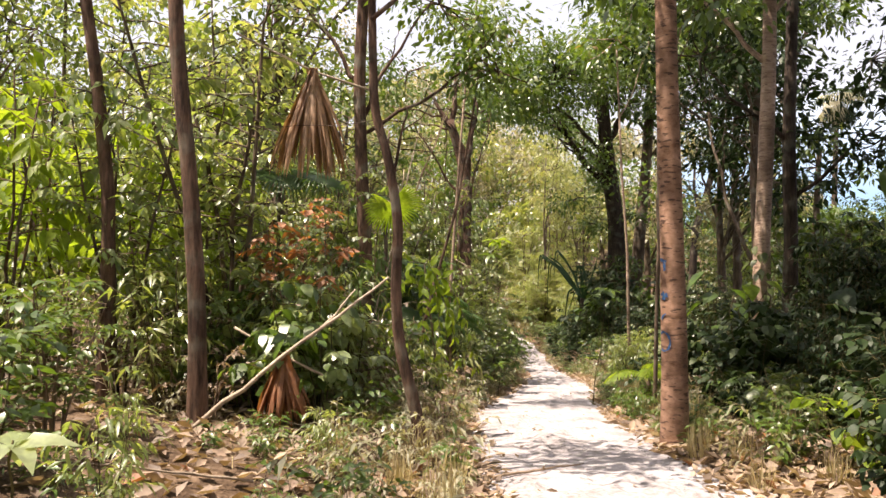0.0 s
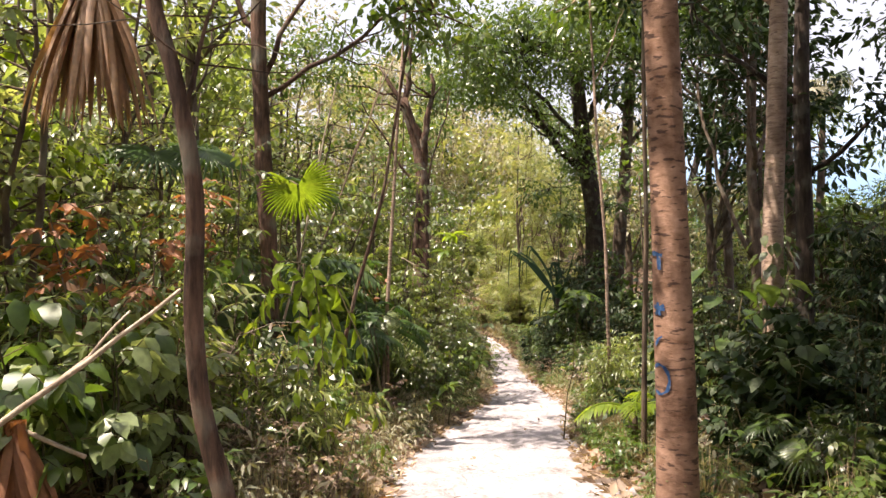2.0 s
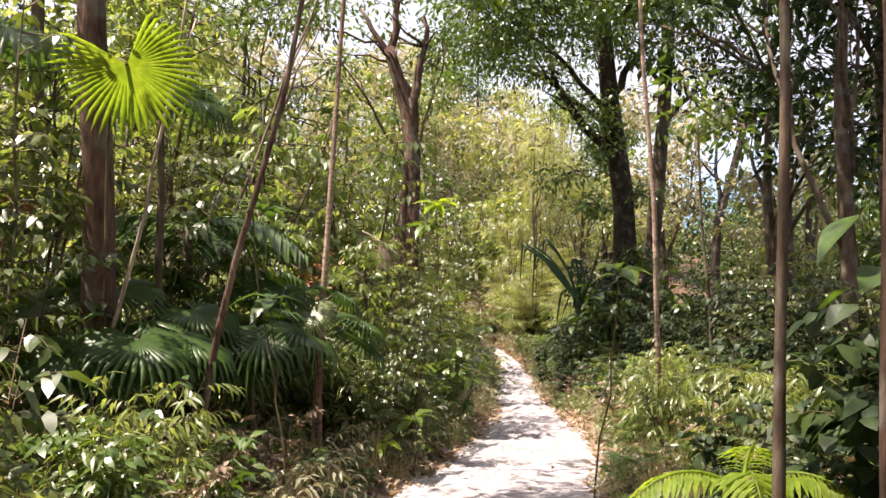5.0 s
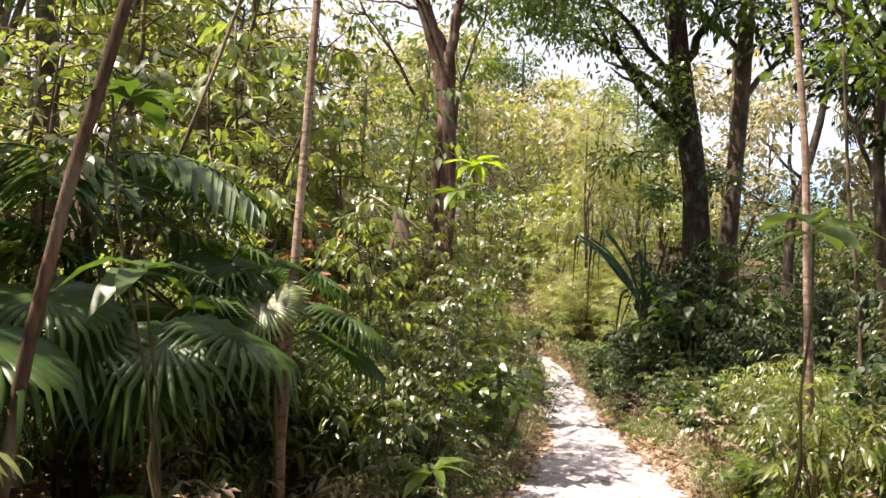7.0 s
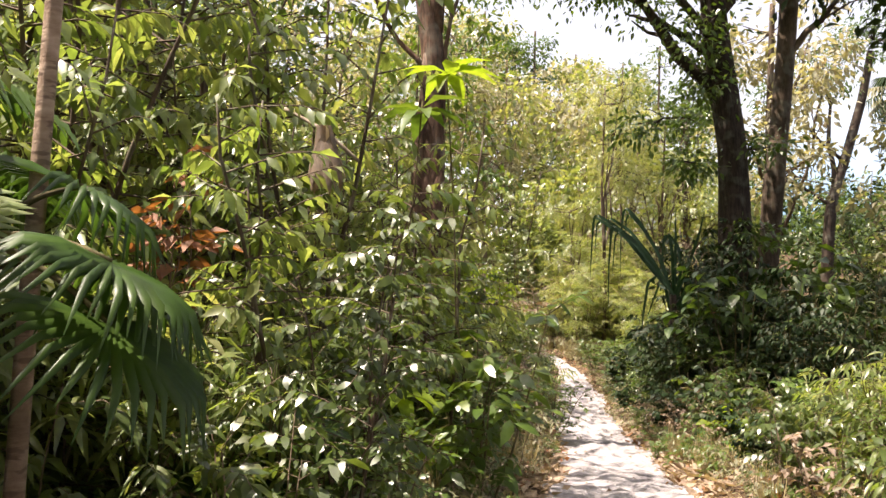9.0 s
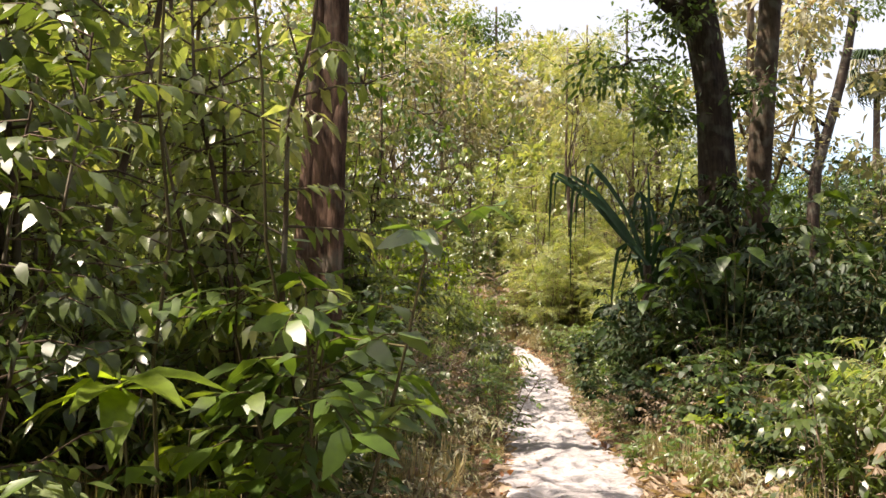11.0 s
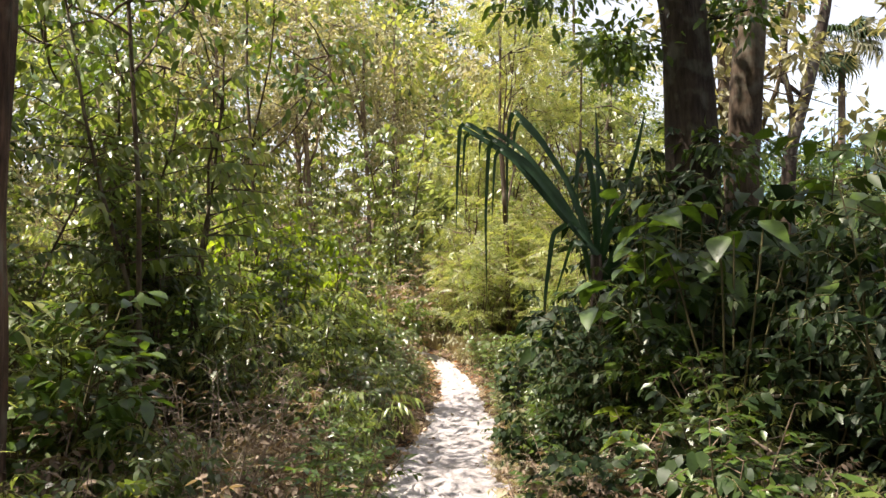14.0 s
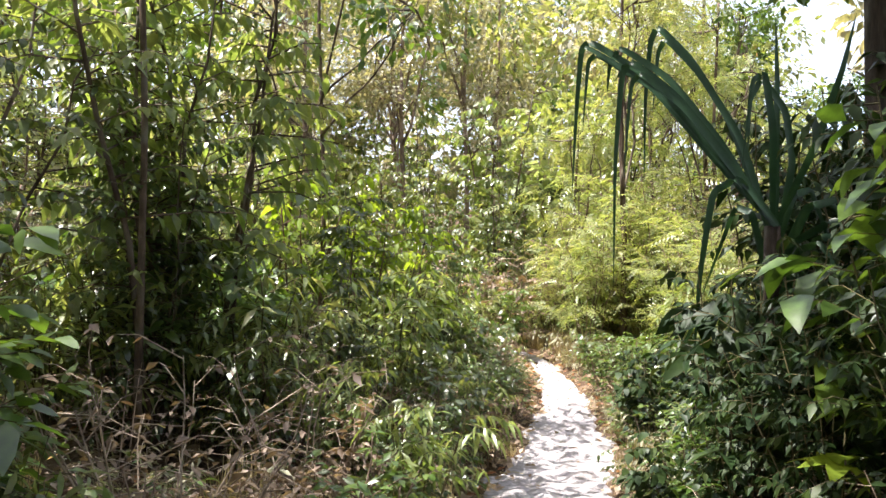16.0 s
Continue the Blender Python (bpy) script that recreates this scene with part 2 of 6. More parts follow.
class Cloud:
    """Collects many small pieces into one mesh."""

    def __init__(self):
        self.v, self.t, self.n = [], [], 0

    def raw(self, v, t):
        v, t = np.asarray(v, float), np.asarray(t, int)
        self.v.append(v)
        self.t.append(t + self.n)
        self.n += len(v)

    def stamp(self, tmpl, mats, pos):
        """tmpl at every pose: mats (k,3,3) with size in it, pos (k,3)."""
        tv, tt = tmpl
        k = len(pos)
        v = np.einsum("kij,nj->kni", mats, tv) + np.asarray(pos)[:, None, :]
        t = tt[None] + (np.arange(k) * len(tv))[:, None, None]
        self.raw(v.reshape(-1, 3), t.reshape(-1, 3))

    def tube(self, pts, radii, sides=6, cap=True):
        p = np.asarray(pts, float)
        r = np.broadcast_to(np.asarray(radii, float), (len(p),))
        d = np.gradient(p, axis=0)
        d /= np.linalg.norm(d, axis=1)[:, None] + 1e-9
        ref = np.array([1.0, 0, 0]) if abs(d[0][0]) < 0.8 else np.array([0, 1.0, 0])
        s = ref - d * (d @ ref)[:, None]
        s /= np.linalg.norm(s, axis=1)[:, None] + 1e-9
        q = np.cross(d, s)
        a = np.linspace(0, 2 * np.pi, sides, endpoint=False)
        ring = s[:, None] * np.cos(a)[None, :, None] + q[:, None] * np.sin(a)[None, :, None]
        v = p[:, None] + ring * r[:, None, None]
        t = []
        for i in range(len(p) - 1):
            for j in range(sides):
                b, c = i * sides + j, i * sides + (j + 1) % sides
                t += [(b, c, c + sides), (b, c + sides, b + sides)]
        v = v.reshape(-1, 3)
        if cap:
            v = np.vstack([v, p[-1:], p[:1]])
            e, o = len(v) - 2, (len(p) - 1) * sides
            t += [(o + j, o + (j + 1) % sides, e) for j in range(sides)]
            t += [((j + 1) % sides, j, e + 1) for j in range(sides)]
        self.raw(v, t)

    def mesh(self, name, smooth=False):
        return mesh_from(name, np.vstack(self.v), np.vstack(self.t), smooth)


def unit(v):
    v = np.asarray(v, float)
    return v / (np.linalg.norm(v, axis=-1, keepdims=True) + 1e-9)


def orient(d, up, size):
    """Poses whose y runs along d, with z near up, scaled by size."""
    y = unit(d)
    x = unit(np.cross(y, up))
    z = np.cross(x, y)
    return np.stack([x, y, z], axis=2) * np.asarray(size, float)[:, None, None]


def leaf8(w, droop=0.14, fold=0.25):
    u = w * fold
    v = np.array([(0, 0, 0), (-w, 0.34, u), (0, 0.36, 0), (w, 0.34, u), (-0.72 * w, 0.68, u - droop * 0.4), (0, 0.7, -droop * 0.4),
                  (0.72 * w, 0.68, u - droop * 0.4), (0, 1, -droop)])
    return v, np.array([(0, 2, 1), (0, 3, 2), (1, 2, 5), (1, 5, 4), (2, 3, 6), (2, 6, 5), (4, 5, 7), (5, 6, 7)])


def leaf4(w, droop=0.1, fold=0.3):
    v = np.array([(0, 0, 0), (-w, 0.42, w * fold), (0, 0.45, 0), (w, 0.42, w * fold), (0, 1, -droop)])
    return v, np.array([(0, 2, 1), (0, 3, 2), (1, 2, 4), (2, 3, 4)])


def leaf6(w, droop=0.16, curl=0.25):
    u = w * curl
    v = np.array([(0, 0, 0), (-w, 0.32, u), (w, 0.30, u * 0.6), (-0.78 * w, 0.68, u - droop * 0.5), (0.8 * w, 0.66, -droop * 0.4), (0, 1, -droop)])
    return v, np.array([(0, 2, 1), (1, 2, 4), (1, 4, 3), (3, 4, 5)])


def curled(w):
    v = np.array([(0, 0, 0), (-w, 0.4, w * 1.1), (0, 0.45, 0.05), (w, 0.38, w * 0.7), (0.05, 1, 0.25)])
    return v, np.array([(0, 2, 1), (0, 3, 2), (1, 2, 4), (2, 3, 4)])


def blade():
    v = np.array([(-0.012, 0, 0), (0.012, 0, 0), (-0.011, 0.5, -0.05), (0.011, 0.5, -0.05), (0, 1, -0.32)])
    return v, np.array([(0, 1, 3), (0, 3, 2), (2, 3, 4)])


def sprig(pairs=6, w=0.055, length=0.26):
    """A feather leaf: small leaflets in pairs on a thin rib."""
    c = Cloud()
    ys = np.linspace(0.12, 0.95, pairs)
    tm = np.array([(0, 0, 0), (-0.2, 0.5, 0.03), (0, 1, -0.1), (0.2, 0.45, 0.03)]), np.array([(0, 2, 1), (0, 3, 2)])
    for s in (-1, 1):
        pos = np.stack([0 * ys, ys, -0.25 * ys**2], 1)
        d = np.stack([s * np.ones(pairs), 0.55 + 0 * ys, -0.2 + 0 * ys], 1)
        c.stamp(tm, orient(d, np.array([[0, 0, 1.0]] * pairs), length * (1.15 - 0.6 * ys)), pos)
    return np.vstack(c.v), np.vstack(c.t)


LEAF_OVAL, LEAF_BROAD, LEAF_NARROW = leaf6(0.21), leaf6(0.29, 0.2), leaf8(0.10, 0.25)
LEAF_OVAL4, LEAF_NARROW4 = leaf4(0.2, 0.16), leaf4(0.11, 0.25)
LEAF_SMALL, LEAF_THIN = leaf4(0.24), leaf4(0.09, 0.18)
LEAF_CURLED, BLADE, FEATHER = curled(0.26), blade(), sprig()


def part(name, me, material, parent, label=""):
    ob = new(name, me)
    if not me.materials:
        me.materials.append(material)
    ob.parent = parent
    if label:
        ob["label"] = label
    return ob


def thing(name, label, category, m=None, group=""):
    ob = new(name)
    ob.empty_display_size = 0.2
    tagged(ob, label, category, group)
    if m is not None:
        ob.matrix_basis = m
    return ob


# ---------------------------------------------------------------- lie of the land
WALK_Y = [-30, 0, 6, 9, 12, 15.5, 18, 21, 24, 27, 31, 34, 37, 42, 60]
WALK_X = [0.6, 0.9, 1.25, 1.2, 1.35, 2.02, 2.48, 2.72, 2.93, 2.92, 3.33, 3.42, 3.2, 0.8, -12]
WALK_W = [0.9, 0.9, 0.95, 1.0, 1.05, 0.95, 0.9, 0.62, 0.56, 0.62, 0.5, 0.32, 0.2, 0.2, 0.2]
LAND_Y = [-400, -20, 0, 8.2, 14, 17, 20.6, 25, 30, 34, 40, 60, 90, 400]
LAND_Z = [6, 0.7, 0.05, -0.45, -1.12, -1.42, -1.78, -2.2, -2.52, -2.5, -2.2, 0.6, 4.0, 8]


def smooth_interp(y, xs, ys):
    y = np.asarray(y, float)
    return sum(np.interp(y + o, xs, ys) for o in (-1.2, -0.6, 0, 0.6, 1.2)) / 5


def walk_x(y):
    return smooth_interp(y, WALK_Y, WALK_X)


def walk_w(y):
    return np.interp(y, WALK_Y, WALK_W)


def land(x, y):
    """Height of the ground: the trail runs downhill, a bank rises to the west."""
    x, y = np.asarray(x, float), np.asarray(y, float)
    d = x - walk_x(y)
    w = walk_w(y)
    left = np.clip(-d - w, 0, 60)
    right = np.clip(d - w, 0, 400)
    z = smooth_interp(y, LAND_Y, LAND_Z)
    z = z + 0.12 * left - 0.0008 * left**2 - 0.012 * np.clip(right, 0, 25)
    edge = np.clip((np.abs(d) - w) / 0.5, 0, 1)
    z = z + 0.13 * edge
    bumps = 0.05 * np.sin(x * 1.9 + 1.3 * np.sin(y * 0.8)) * np.sin(y * 1.3 + 0.7) + 0.02 * np.sin(x * 5.1 + y * 2.2) * np.sin(y * 4.3 - x)
    return z + bumps * (0.25 + 0.75 * edge)


def land1(x, y):
    return float(land(x, y))


def grid_mesh(name, xs, ys, fz):
    gx, gy = np.meshgrid(xs, ys)
    v = np.stack([gx.ravel(), gy.ravel(), fz(gx, gy).ravel()], 1)
    nx = len(xs)
    i = (np.arange(len(ys) - 1)[:, None] * nx + np.arange(nx - 1)[None]).ravel()
    t = np.vstack([np.stack([i, i + 1, i + nx + 1], 1), np.stack([i, i + nx + 1, i + nx], 1)])
    return mesh_from(name, v, t, True)


xs = np.unique(np.round(np.concatenate([-np.geomspace(12, 420, 22), np.arange(-12, 16, 0.3), np.geomspace(16, 420, 22)]), 3))
ys = np.unique(np.round(np.concatenate([-np.geomspace(8, 420, 18), np.arange(-8, 50, 0.28), np.geomspace(50, 420, 20)]), 3))
ground = new("ground", grid_mesh("ground", xs, ys, land))
ground.data.materials.append(SOIL)
tagged(ground, "brown forest soil covered with dry leaf litter", "ground", kind="structure")


def trail_mesh():
    """The worn sand strip, slightly dished and trodden, with ragged edges that sink under the soil."""
    ys_, us = np.arange(-12, 40, 0.07), np.linspace(-1, 1, 33)
    rg = np.random.RandomState(3)
    ph = rg.rand(8) * 6.3
    v = []
    for y in ys_:
        c, w = float(walk_x(y)), float(walk_w(y))
        el = w * (1 + 0.12 * math.sin(y * 2.1 + ph[0]) + 0.08 * math.sin(y * 5.3 + ph[1]) + 0.05 * math.sin(y * 11 + ph[2]))
        er = w * (1 + 0.12 * math.sin(y * 1.8 + ph[3]) + 0.08 * math.sin(y * 4.7 + ph[4]) + 0.05 * math.sin(y * 12 + ph[5]))
        for u in us:
            v.append((c + (el if u < 0 else er) * 1.15 * u, y, u))
    v = np.array(v)
    z = land(v[:, 0], v[:, 1])
    u = v[:, 2]
    tread = np.zeros(len(v))
    for _ in range(420):
        fy = rg.uniform(-2, 38)
        fx = float(walk_x(fy)) + rg.uniform(-0.75, 0.75) * float(walk_w(fy))
        dx, dy = (v[:, 0] - fx) / 0.10, (v[:, 1] - fy) / 0.17
        q = dx * dx + dy * dy
        tread += -0.026 * np.exp(-q) + 0.012 * np.exp(-((np.sqrt(q) - 1.6) ** 2) * 3)
    z = z + 0.03 - 0.10 * np.clip(np.abs(u) - 0.82, 0, 1) / 0.18 + tread * np.clip(1.2 - np.abs(u), 0, 1)
    v[:, 2] = z
    nx = len(us)
    i = (np.arange(len(ys_) - 1)[:, None] * nx + np.arange(nx - 1)[None]).ravel()
    t = np.vstack([np.stack([i, i + 1, i + nx + 1], 1), np.stack([i, i + nx + 1, i + nx], 1)])
    return mesh_from("footpath", v, t, True)


footpath = new("footpath", trail_mesh())
footpath.data.materials.append(SAND)
tagged(footpath, "pale trodden sand footpath winding downhill through the undergrowth", "footpath", kind="structure")


# ---------------------------------------------------------------- plants
def bend(a, b, rg, n=6, wob=0.06, sag=0.0):
    """A wavering line from a to b."""
    a, b = np.asarray(a, float), np.asarray(b, float)
    t = np.linspace(0, 1, n)[:, None]
    p = a + (b - a) * t
    L = np.linalg.norm(b - a)
    off = np.cumsum(rg.normal(0, wob * L / n, (n, 3)), 0)
    off -= off[:1] + (off[-1:] - off[:1]) * t * 0.6
    p = p + off * (t > 0)
    p[:, 2] += sag * 4 * (t * (1 - t))[:, 0]
    return p


def shrub(name, label, seed, h, spread, stems, twigs, leaves, size, tmpl, leaf_mat, stem_mat, droop=0.35, bare=0.25, stem_r=0.012, category="shrub"):
    """A bush: stems from one root, side twigs, blades set along them."""
    rg = np.random.RandomState(seed)
    wood, crown = Cloud(), Cloud()
    P, D, S, poles = [], [], [], []
    for s in range(stems):
        az = rg.uniform(0, 6.28) if stems > 1 else 0
        out = spread * rg.uniform(0.25, 1.0) if stems > 1 else spread * 0.15
        top = np.array([math.cos(az) * out, math.sin(az) * out, h * rg.uniform(0.65, 1.0)])
        line = bend((math.cos(az) * 0.04, math.sin(az) * 0.04, -0.12), top, rg, 7, 0.09, 0.06 * h)
        if stem_r >= 0.02:
            one = Cloud()
            one.tube(line, np.linspace(stem_r, stem_r * 0.35, 7), 6)
            poles.append(one.mesh("stem", True))
        else:
            wood.tube(line, np.linspace(stem_r, stem_r * 0.35, 7), 3, False)
        for k in range(twigs):
            t = bare + (1 - bare) * (k + rg.rand()) / twigs
            i = min(int(t * 6), 5)
            base = line[i] + (line[i + 1] - line[i]) * (t * 6 - i)
            ta = rg.uniform(0, 6.28)
            tl = spread * rg.uniform(0.25, 0.6) * (1.15 - 0.5 * t) + size
            tip = base + np.array([math.cos(ta), math.sin(ta), rg.uniform(-0.25, 0.55)]) * tl
            tw = bend(base, tip, rg, 4, 0.1, 0.04)
            wood.tube(tw[[0, 2, 3]], np.linspace(stem_r * 0.4, stem_r * 0.15, 3), 3, False)
            u = np.linspace(0.2, 1, leaves)
            q = np.stack([np.interp(u * 3, range(4), tw[:, c]) for c in range(3)], 1)
            d0 = unit(tw[-1] - tw[0])
            side = unit(np.cross(d0, (0, 0, 1)))
            sg = np.where(np.arange(leaves) % 2, 1.0, -1.0)[:, None]
            d = d0 * 0.7 + side * sg * rg.uniform(0.5, 1.1, (leaves, 1)) + rg.normal(0, 0.25, (leaves, 3))
            d[:, 2] -= droop * rg.uniform(0.5, 1.8, leaves)
            P.append(q), D.append(d), S.append(size * rg.uniform(0.6, 1.2, leaves))
    P, D, S = np.vstack(P), np.vstack(D), np.concatenate(S)
    up = np.array([0, 0, 1.0]) + rg.normal(0, 0.35, P.shape)
    crown.stamp(tmpl, orient(D, up, S), P)
    ob = thing(name, label, category)
    for me in poles:
        part("stem", me, stem_mat, ob)
    tagged(part("branchwork", wood.mesh("branchwork"), stem_mat, ob), kind="stuff")
    part("foliage", crown.mesh("foliage"), leaf_mat, ob)
    return ob


def tuft(name, label, seed, count, size, mat, tmpl=BLADE, lean=0.7, category="grass"):
    rg = np.random.RandomState(seed)
    c = Cloud()
    a = rg.uniform(0, 6.28, count)
    r = np.sqrt(rg.rand(count)) * size * 0.22
    pos = np.stack([np.cos(a) * r, np.sin(a) * r, -0.02 + 0 * a], 1)
    b = a + rg.normal(0, 0.7, count)
    l = lean * rg.uniform(0.2, 1.2, count)
    d = np.stack([np.cos(b) * l, np.sin(b) * l, np.ones(count)], 1)
    up = np.stack([np.cos(b), np.sin(b), -l * 0 + 0.3], 1) * -1
    c.stamp(tmpl, orient(d, -up, size * rg.uniform(0.5, 1.1, count)), pos)
    ob = thing(name, label, category)
    part("foliage", c.mesh("foliage"), mat, ob)
    return ob


class Kind:
    """A few built examples of one sort of plant, set out as whole copies."""

    def __init__(self, make, seeds, group):
        self.make, self.seeds, self.group, self.built, self.n = make, seeds, group, {}, 0

    def place(self, m, scale=1.0):
        s = self.seeds[self.n % len(self.seeds)]
        self.n += 1
        if s not in self.built:
            ob = self.make(s)
            tagged(ob, group=self.group)
            ob.matrix_basis = m
            self.built[s] = ob
            return ob
        return copy_thing(self.built[s], m @ Matrix.Diagonal((scale, scale, scale * 1.0, 1)))


rng = np.random.RandomState(11)


def stand(x, y, sink=0.0, tilt=4):
    return pose(x, y, land1(x, y) - sink, rng.uniform(-tilt, tilt), rng.uniform(-tilt, tilt), rng.uniform(0, 360))


def keep_low(x, y):
    """Openings that tall plants leave: over the west bank by the palms, and round the single trees."""
    d = x - float(walk_x(y))
    if 9.6 < y < 15.2 and -3.1 < d < -1.0:
        return True
    return any((x - a) ** 2 + (y - b) ** 2 < r * r for a, b, r in [(2.3, 7.4, 1.0), (-0.3, 6.2, 0.7), (4.1, 16.3, 0.6), (0.5, 22.4, 0.9), (4.5, 27.0, 0.8), (0.3, 25.6, 1.25), (1.25, 19.2, 0.8), (0.95, 20.8, 0.9), (1.6, 20.5, 0.6), (1.0, 17.6, 1.2), (0.4, 14.3, 0.7), (-1.4, 6.0, 1.1), (-0.9, 4.8, 0.9), (-0.5, 7.9, 0.9)])


KINDS = {
    "broad": Kind(lambda s: shrub("shrub", "broad-leaved green shrub with glossy oval leaves", s, 1.35, 0.6, 6, 8, 9, 0.15, LEAF_OVAL, G_MID, STEM), (1, 2, 3, 4), "undergrowth shrubs"),
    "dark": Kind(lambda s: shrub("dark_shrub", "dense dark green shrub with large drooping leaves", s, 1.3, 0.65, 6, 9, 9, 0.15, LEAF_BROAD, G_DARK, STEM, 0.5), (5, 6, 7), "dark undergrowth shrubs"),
    "fine": Kind(lambda s: shrub("bush", "thick small-leaved green bush beside the path", s, 1.15, 0.6, 7, 9, 10, 0.095, LEAF_SMALL, G_MID, TWIG, 0.2), (8, 9, 10, 11), "small-leaved bushes"),
    "lance": Kind(lambda s: shrub("slender_shrub", "slender shrub with long narrow light leaves", s, 1.5, 0.5, 7, 9, 7, 0.18, LEAF_NARROW4, G_YELLOW, STEM, 0.5), (12, 13, 14), "narrow-leaved shrubs"),
    "feather": Kind(lambda s: shrub("feathery_shrub", "yellow-green shrub with fine feathery leaves", s, 2.4, 0.9, 6, 9, 7, 0.30, FEATHER, G_FEATHER, TWIG, 0.25), (15, 16, 17), "feathery shrubs"),
    "twiggy": Kind(lambda s: shrub("dry_bush", "half-bare grey twiggy bush with sparse dry leaves", s, 2.8, 1.2, 9, 13, 8, 0.10, LEAF_SMALL, G_OLIVE, TWIG, 0.1, 0.15), (18, 19, 20), "dry bushes"),
    "hang": Kind(lambda s: shrub("sapling", "slim sapling with hanging pointed leaves", s, 3.6, 0.9, 3, 22, 11, 0.16, LEAF_OVAL4, G_YELLOW, BARK_GREY, 0.9, 0.3, 0.022, "sapling"), (21, 22, 23), "saplings"),
    "tall": Kind(lambda s: shrub("young_tree", "young forest tree with green leafy twigs", s, 5.2, 1.3, 4, 26, 10, 0.165, LEAF_OVAL4, G_YELLOW, BARK_GREY, 0.5, 0.3, 0.035, "tree"), (24, 25, 26), "young trees"),
    "weed": Kind(lambda s: shrub("weed", "low leafy weed at the path's edge", s, 0.42, 0.28, 5, 4, 6, 0.10, LEAF_OVAL4, G_MID, STEM, 0.3, 0.1, 0.005, "weed"), (27, 28, 29, 30), "low weeds"),
    "lowdry": Kind(lambda s: shrub("dry_weed", "low half-withered weed with tan leaves", s, 0.4, 0.3, 6, 4, 6, 0.10, LEAF_NARROW4, G_OLIVE, TWIG, 0.4, 0.1, 0.005, "weed"), (31, 32, 33), "withered weeds"),
    "straw": Kind(lambda s: tuft("grass_tuft", "thin straw-coloured grass tuft at the path's edge", s, 60, 0.4, STRAW), (34, 35, 36), "grass tufts"),
    "rust": Kind(lambda s: shrub("withered_shrub", "withered shrub with hanging brown dead leaves", s, 0.8, 0.45, 4, 6, 8, 0.08, LEAF_CURLED, DRY, TWIG, 0.9), (37, 38), "withered shrubs"),
    "lime": Kind(lambda s: shrub("lime_seedling", "seedling with a few bright lime-green leaves", s, 0.8, 0.3, 3, 4, 6, 0.16, LEAF_BROAD, G_BRIGHT, STEM, 0.5), (39, 40), "lime seedlings"),
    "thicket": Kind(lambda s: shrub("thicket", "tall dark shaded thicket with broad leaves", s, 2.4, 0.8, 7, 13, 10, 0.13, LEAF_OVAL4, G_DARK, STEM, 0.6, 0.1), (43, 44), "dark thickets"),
    "deadbush": Kind(lambda s: shrub("dead_bush", "bare bleached dead bush with a few brown leaves", s, 1.0, 0.7, 7, 7, 3, 0.06, LEAF_CURLED, DRY, DEADWOOD, 0.8, 0.2, 0.008), (45, 46), "dead bushes"),
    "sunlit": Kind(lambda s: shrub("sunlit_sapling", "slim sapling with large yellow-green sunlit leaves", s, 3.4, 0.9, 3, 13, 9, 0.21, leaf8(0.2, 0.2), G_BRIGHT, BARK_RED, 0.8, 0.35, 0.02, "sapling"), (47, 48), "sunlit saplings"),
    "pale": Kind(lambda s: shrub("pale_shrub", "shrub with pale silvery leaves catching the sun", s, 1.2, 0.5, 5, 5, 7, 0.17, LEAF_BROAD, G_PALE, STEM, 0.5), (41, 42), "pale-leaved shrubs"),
}


LOW = ("weed", "lowdry", "straw")
EYE_X, EYE_Y = [METRES * r[1] for r in ROWS], [METRES * r[2] for r in ROWS]


def sow(kinds, count, ylo, yhi, dlo, dhi, slo=0.8, shi=1.25, clear=0.45):
    """Strew plants over a strip: d is the distance from the trail's middle, minus to the west."""
    for _ in range(count):
        y = rng.uniform(ylo, yhi)
        d = rng.uniform(dlo, dhi)
        s = rng.uniform(slo, shi)
        k = kinds[rng.randint(len(kinds))]
        lim = float(walk_w(y)) + clear * s
        if abs(d) < lim:
            d = math.copysign(lim + rng.uniform(0, 0.3), d)
        x = float(walk_x(y)) + d
        if abs(x - float(np.interp(y, EYE_Y, EYE_X))) < (0.6 if k in LOW else 1.7 if k in ("rust", "deadbush") else 0.85) and y < 23:
            continue
        if k not in LOW and keep_low(x, y):
            k = LOW[rng.randint(len(LOW))]
        KINDS[k].place(stand(x, y), s)


def spot(kind, x, y, s=1.0):
    return KINDS[kind].place(stand(x, y, 0, 3), s)


# ---------------------------------------------------------------- trees
def smooth_line(pts, n):
    p = np.asarray(pts, float)
    t = np.linspace(0, len(p) - 1, n)
    q = np.stack([np.interp(t, range(len(p)), p[:, c]) for c in range(3)], 1)
    for _ in range(2):
        q[1:-1] = (q[:-2] + 2 * q[1:-1] + q[2:]) / 4
    return q


def trunk_mesh(pts, r0, r1, seed, sides=20, flare=0.35, rough=0.05, n=40):
    """Tapered trunk with a flared foot and an uneven round."""
    q = smooth_line(pts, n)
    t = np.linspace(0, 1, n)
    r = r0 + (r1 - r0) * t + r0 * flare * np.exp(-t * n * 0.35)
    c = Cloud()
    c.tube(q, r, sides)
    v = c.v[0]
    rg = np.random.RandomState(seed)
    ph = rg.rand(6) * 6.3
    k = n * sides
    ang = np.tile(np.linspace(0, 2 * np.pi, sides, endpoint=False), n)
    zz = np.repeat(t, sides) * 30
    f = 1 + rough * (np.sin(ang * 3 + ph[0] + zz * 0.12) + 0.6 * np.sin(ang * 5 + ph[1] - zz * 0.2) + 0.5 * np.sin(zz * 0.7 + ph[2] + ang * 2))
    ctr = np.repeat(q, sides, 0)
    v[:k] = ctr + (v[:k] - ctr) * f[:, None]
    return c.mesh("trunk", True)


